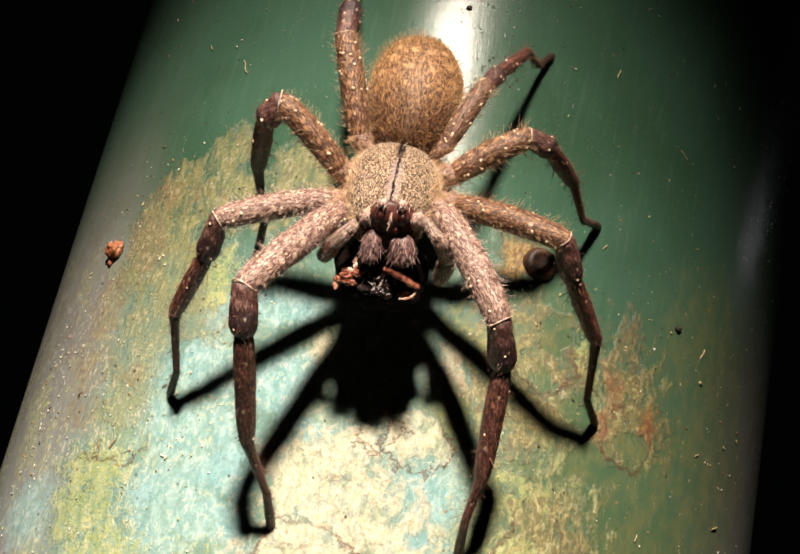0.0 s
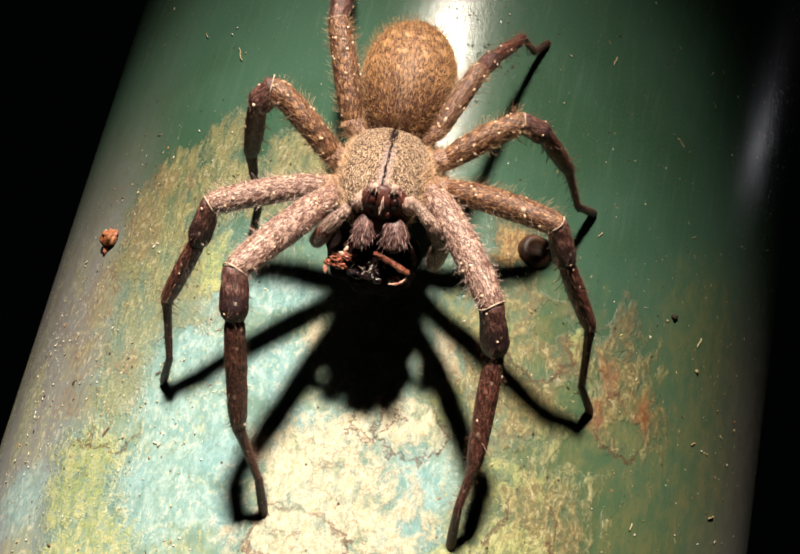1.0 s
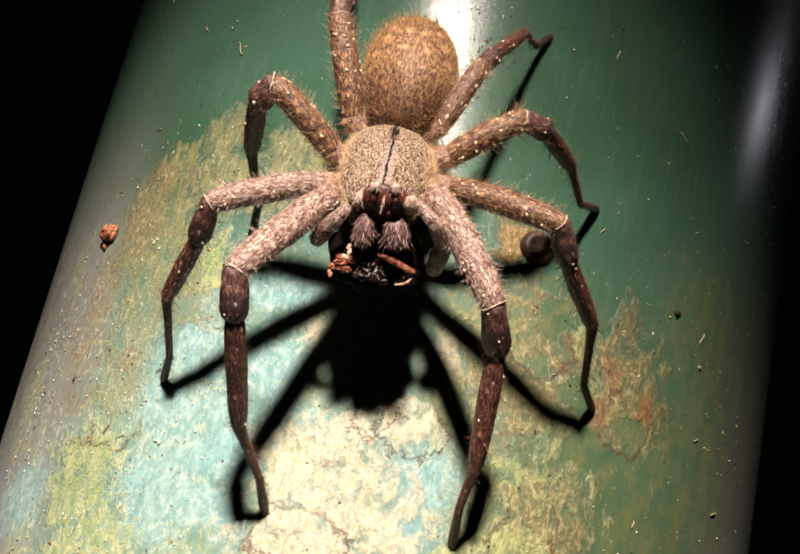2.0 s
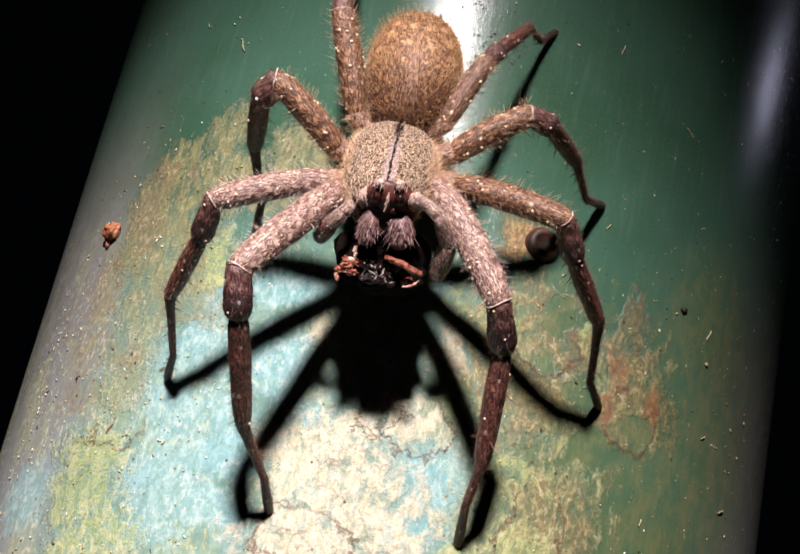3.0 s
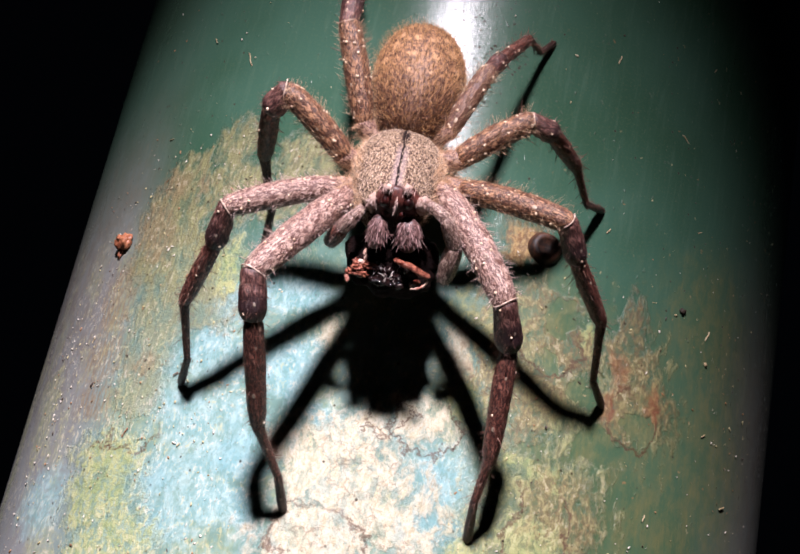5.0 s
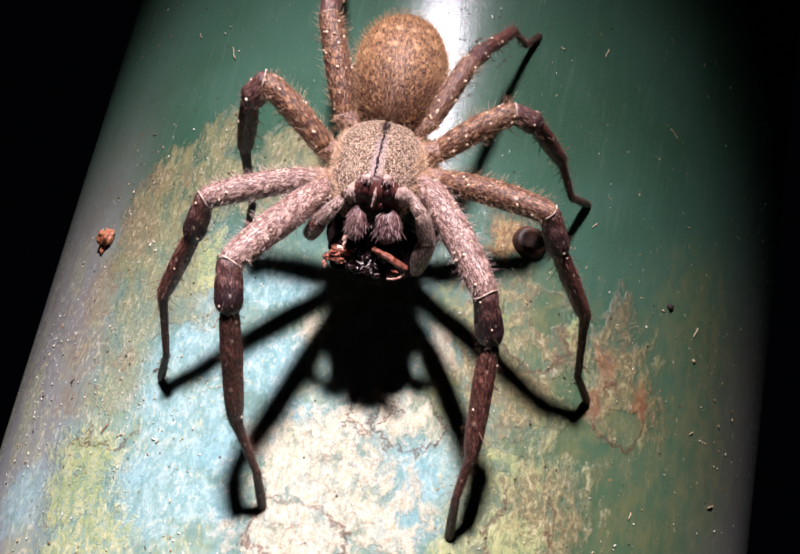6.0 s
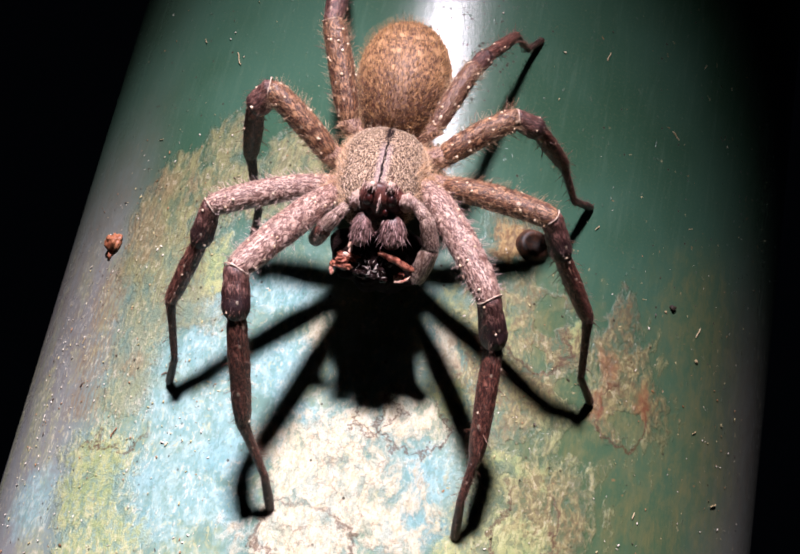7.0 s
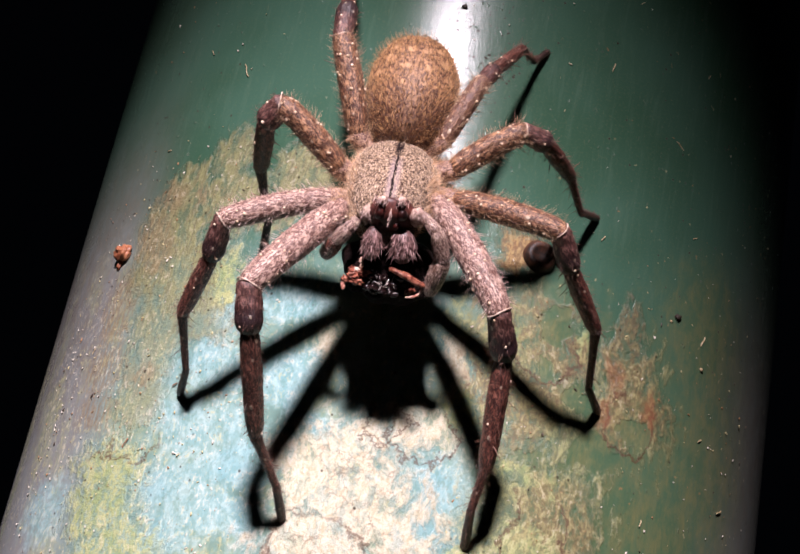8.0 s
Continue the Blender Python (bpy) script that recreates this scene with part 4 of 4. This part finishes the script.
# ---- small things stuck to the bamboo ----
def build_bits():
    rng = np.random.default_rng(2)
    axes = Matrix.Identity(3)

    def bit(name, u, v, label, category, make, mats):
        b = Build()
        make(b)
        ob = b.make(name, mats)
        a = u * MM / RADIUS
        ob.matrix_world = CULM @ Matrix.Translation(on_culm(u, v)) @ Matrix.Rotation(a, 4, "Y")
        tagged(ob, label, category)
        return ob

    def flake(b):
        ellipsoid(b, mm(0, 0, 0.6), axes, (1.5 * MM, 1.15 * MM, 0.9 * MM), rough=0.5, seed=3)
        ellipsoid(b, mm(-0.9, -1.3, 0.2), axes, (0.5 * MM, 0.9 * MM, 0.3 * MM), rough=0.6, seed=5)
    bit("bud_scale", -50.8, -18.1, "small curled rusty bud scale stuck to the bamboo", "scale", flake, [FLAKE])

    def crumb(r):
        def f(b):
            ellipsoid(b, mm(0, 0, r * 0.35), axes, (r * MM, r * 0.8 * MM, r * 0.6 * MM), 8, 10, 0, 0.6, r * 7)
        return f
    bit("dirt_crumb", 35.3, -14.6, "tiny black crumb of dirt on the bamboo", "dirt", crumb(0.55), [DIRT])
    bit("dirt_crumb", -3.9, 21.0, "black speck of dirt beside the bright streak", "dirt", crumb(0.4), [DIRT])
    bit("straw_crumb", 41.6, -20.2, "tiny pale straw crumb on the bamboo", "debris", crumb(0.32), [FIBRE])
    bit("straw_crumb", 34.2, -15.6, "tiny pale straw crumb on the bamboo", "debris", crumb(0.22), [FIBRE])

    def fibre(length, angle, r=0.16):
        def f(b):
            d = Vector((math.cos(radians(angle)), math.sin(radians(angle)), 0)) * length * 0.5
            side = Vector((-d.y, d.x, 0)).normalized() * length * 0.06
            path = [mm(*(-d + Vector((0, 0, 0.05)))), mm(*(-d * 0.5 + side + Vector((0, 0, 0.12)))), mm(*(d * 0.4 - side * 0.5 + Vector((0, 0, 0.12)))), mm(*(d + Vector((0, 0, 0.05))))]
            path = smooth_path(path, 3)
            b.tube(path, [r * 0.3 * MM] + [r * MM] * (len(path) - 2) + [r * 0.3 * MM], 8, 0, 0.2, 0.7)
        return f
    for u, v, length, angle in ((-35.0, 9.6, 2.6, -60), (18.8, 17.8, 1.5, 82), (31.8, 10.5, 1.8, -25), (41.3, -16.1, 1.8, 68), (50.1, -38.2, 1.6, 30)):
        bit("plant_fibre", u, v, "short straw-coloured plant fibre stuck to the bamboo", "fibre", fibre(length, angle, 0.11), [FIBRE])

    for u, v, length, angle in ((-39.0, -46.4, 1.5, 65), (-33.0, -38.2, 0.9, 40)):
        bit("twig_scrap", u, v, "thin brown scrap of twig stuck to the bamboo", "twig", fibre(length, angle, 0.10), [FLAKE])
    for u, v, length, angle in ((-8.5, -54.6, 0.9, 10), (21, -8, 1.0, 60), (37, -2, 0.9, 35), (-43, 14, 1.1, -50), (-20, 9, 0.8, 20), (36, 24, 1.0, 70), (-47, -2, 0.9, 10), (43, -30, 1.0, 40), (33, -44, 1.0, 80), (-52, -33, 0.9, 75), (22, 30, 0.9, 50)):
        bit("plant_fibre", u, v, "tiny pale plant fibre stuck to the bamboo", "fibre", fibre(length, angle, 0.08), [FIBRE])

    # round brown gall with a sunken middle; a leg's shadow is put into its colour
    def gall(b):
        pts, uvs = [], []
        prof = ((0.05, 0.55), (0.7, 0.6), (1.1, 1.0), (1.55, 1.2), (2.0, 0.9), (2.3, 0.3), (2.4, -0.3))
        for i, (r, h) in enumerate(prof):
            for j in range(29):
                a = 2 * math.pi * (j % 28) / 28
                q = r * (1 + 0.10 * noise.noise(Vector((math.cos(a) * 1.5, math.sin(a) * 1.5, i * 0.3))))
                pts.append(mm(math.cos(a) * q, math.sin(a) * q * 0.95, h))
                uvs.append((pts[-1].x, pts[-1].y))
        b.grid(pts, uvs, len(prof), 29)
    bit("gall", 12.3, -13.4, "round dark brown gall with a sunken middle on the bamboo, darkened further for leg shade", "gall", gall, [plain_material("shade_toned_gall_skin", (0.012, 0.007, 0.005), (0.085, 0.032, 0.014), 0.5, 0.6)])


def build_specks():
    """Countless tiny raised grains of lichen and dust on the skin, thickest low down and on the weathered flank."""
    rng = np.random.default_rng(12)
    b = Build()
    made = 0
    while made < 1300:
        u, v = rng.uniform(-62, 60), rng.uniform(-66, 34)
        thick = 0.06 + 0.55 * max(0.0, min(1.0, (-v - 2) / 30)) * (1.0 if u < 20 else 0.45) + 0.25 * (u < -22 and v < 0)
        thick *= 0.5 + 1.2 * max(0.0, noise.noise(Vector((u * 0.11, v * 0.09, 3.0))) + 0.25)
        if rng.random() > thick:
            continue
        made += 1
        r = 0.05 + 0.10 * rng.random() ** 2.5
        a = rng.uniform(0, math.pi)
        turn = Matrix.Rotation(u * MM / RADIUS, 3, "Y") @ Matrix.Rotation(a, 3, "Z")
        ellipsoid(b, on_culm(u, v, r * 0.2), turn, (r * MM * rng.uniform(1.0, 2.6), r * MM, r * 0.6 * MM), 4, 6, 0, 0.9, made)
    n = Nodes("lichen_grains")
    pick = n.add("ShaderNodeNewGeometry").outputs["Random Per Island"]
    col = n.mix(n.step(pick, 0.30, 0.34), (0.30, 0.155, 0.065), n.mix(n.step(pick, 0.55, 0.7), (0.46, 0.40, 0.20), (0.66, 0.60, 0.50)))
    ob = b.make("lichen_grains", [n.done(n.mix(n.step(pick, 0.10, 0.08), col, (0.05, 0.03, 0.02)), 0.5)])
    ob.matrix_world = CULM
    tagged(ob, "tiny cream and rusty grains of lichen scattered on the bamboo", "lichen", kind="stuff")


def build_flashlight():
    """A second light, held beside the bamboo; its lens glows."""
    ob = new("flashlight")
    ob.empty_display_size = 0.02
    tagged(ob, "small black metal flashlight shining on the bamboo's side", "flashlight")
    metal = plain_material("black_metal", (0.02, 0.02, 0.022), (0.035, 0.035, 0.038), 0.2, 0.35, 0.2, Metallic=0.8)
    b = Build()
    b.lathe(((0.1, 112), (10, 112), (11, 111), (12, 40), (17, 30), (22, 8), (22, 0), (19, 0.2), (18.5, 6), (18.5, 12), (0.1, 14)))
    b.make("barrel", [metal], ob)
    glow = Nodes("flashlight_lens")
    glow.plug(glow.bsdf.inputs["Emission Color"], (0.86, 0.80, 1.0))
    glow.plug(glow.bsdf.inputs["Emission Strength"], 17.0)
    b = Build()
    b.lathe(((0.1, 7.5), (17.5, 7.5), (17.5, 6.2), (0.1, 6.0)))
    b.make("lens", [glow.done((0.8, 0.8, 0.8), 0.2)], ob, "glowing lens")
    return ob


build_ground()
build_bamboo()
FEELER_LEFT, FEELER_RIGHT = build_spider()
PREY = build_prey()
build_bits()
build_specks()
FLASHLIGHT = build_flashlight()


def motions():
    """The feelers work at the prey, which shifts a little in the jaws."""
    home = {ob: ob.location.copy() for ob in (FEELER_LEFT, FEELER_RIGHT)}
    walk(FEELER_RIGHT, [(t, Matrix.Translation(home[FEELER_RIGHT]) @ pose(0, 0, 0, x, 0, z)) for t, x, z in (
        (0.0, 26, -2), (0.5, 26, -2), (1.0, 25, -1), (1.5, 22, 0), (3.0, 3, 0), (3.5, 0, 0), (4.0, 0, 0), (5.3, 0, 0), (5.7, 5, -5), (6.0, 9, -11), (6.5, 0, -12), (7.0, 0, -11), (7.5, 0, -10), (8.0, 1, -9))])
    walk(FEELER_LEFT, [(t, Matrix.Translation(home[FEELER_LEFT]) @ pose(0, 0, 0, x, 0, z)) for t, x, z in (
        (0.0, 0, 0), (1.0, 1, 1), (3.5, 0, -1), (5.3, 0, 0), (5.7, 5, 3), (6.0, 0, 1), (8.0, 0, 0))])
    at = CULM @ pose(*(c * MM for c in PREY_AT))
    walk(PREY, [(t, at @ pose(x * MM, y * MM, 0, rx, 0, rz)) for t, x, y, rx, rz in (
        (0.0, 0.0, 0.0, 0, 0), (0.5, 0.1, -0.1, 0, 1), (1.0, -0.2, 0.1, 2, -2), (1.5, 0.0, 0.0, 0, 0), (3.0, 0.6, -0.5, 4, 3), (3.5, 0.7, -0.7, 4, 2), (4.0, 0.6, -0.6, 3, 2),
        (5.3, 0.6, -0.4, 6, 0), (5.7, 0.4, 0.3, 12, -4), (6.0, 0.4, 0.1, 9, -3), (6.5, 0.5, 0.1, 3, -1), (7.0, 0.5, 0.0, 3, 0), (7.5, 0.6, -0.1, 6, 1), (8.0, 0.6, -0.1, 6, 0))])

    # the second light shifts, then turns away
    walk(FLASHLIGHT, [(t, look(CULM @ mm(*eye), CULM @ mm(*aim))) for t, eye, aim in (
        (0.0, (560, 262, -262), (240, 680, -20)), (0.5, (556, 275, -258), (215, 650, -20)), (1.0, (544, 318, -244), (180, 600, -20)), (1.5, (542, 322, -232), (120, 400, -20)), (3.0, (536, 330, -208), (46, 15, -20)), (3.5, (536, 330, -205), (46, 15, -20)), (4.2, (536, 334, -203), (46, 15, -20)),
        (4.6, (560, 360, -200), (250, 500, 200)), (5.0, (590, 400, -215), (520, 900, 100)), (5.3, (600, 420, -220), (700, 1000, -100)), (8.0, (620, 430, -230), (760, 1000, -200)))])


motions()
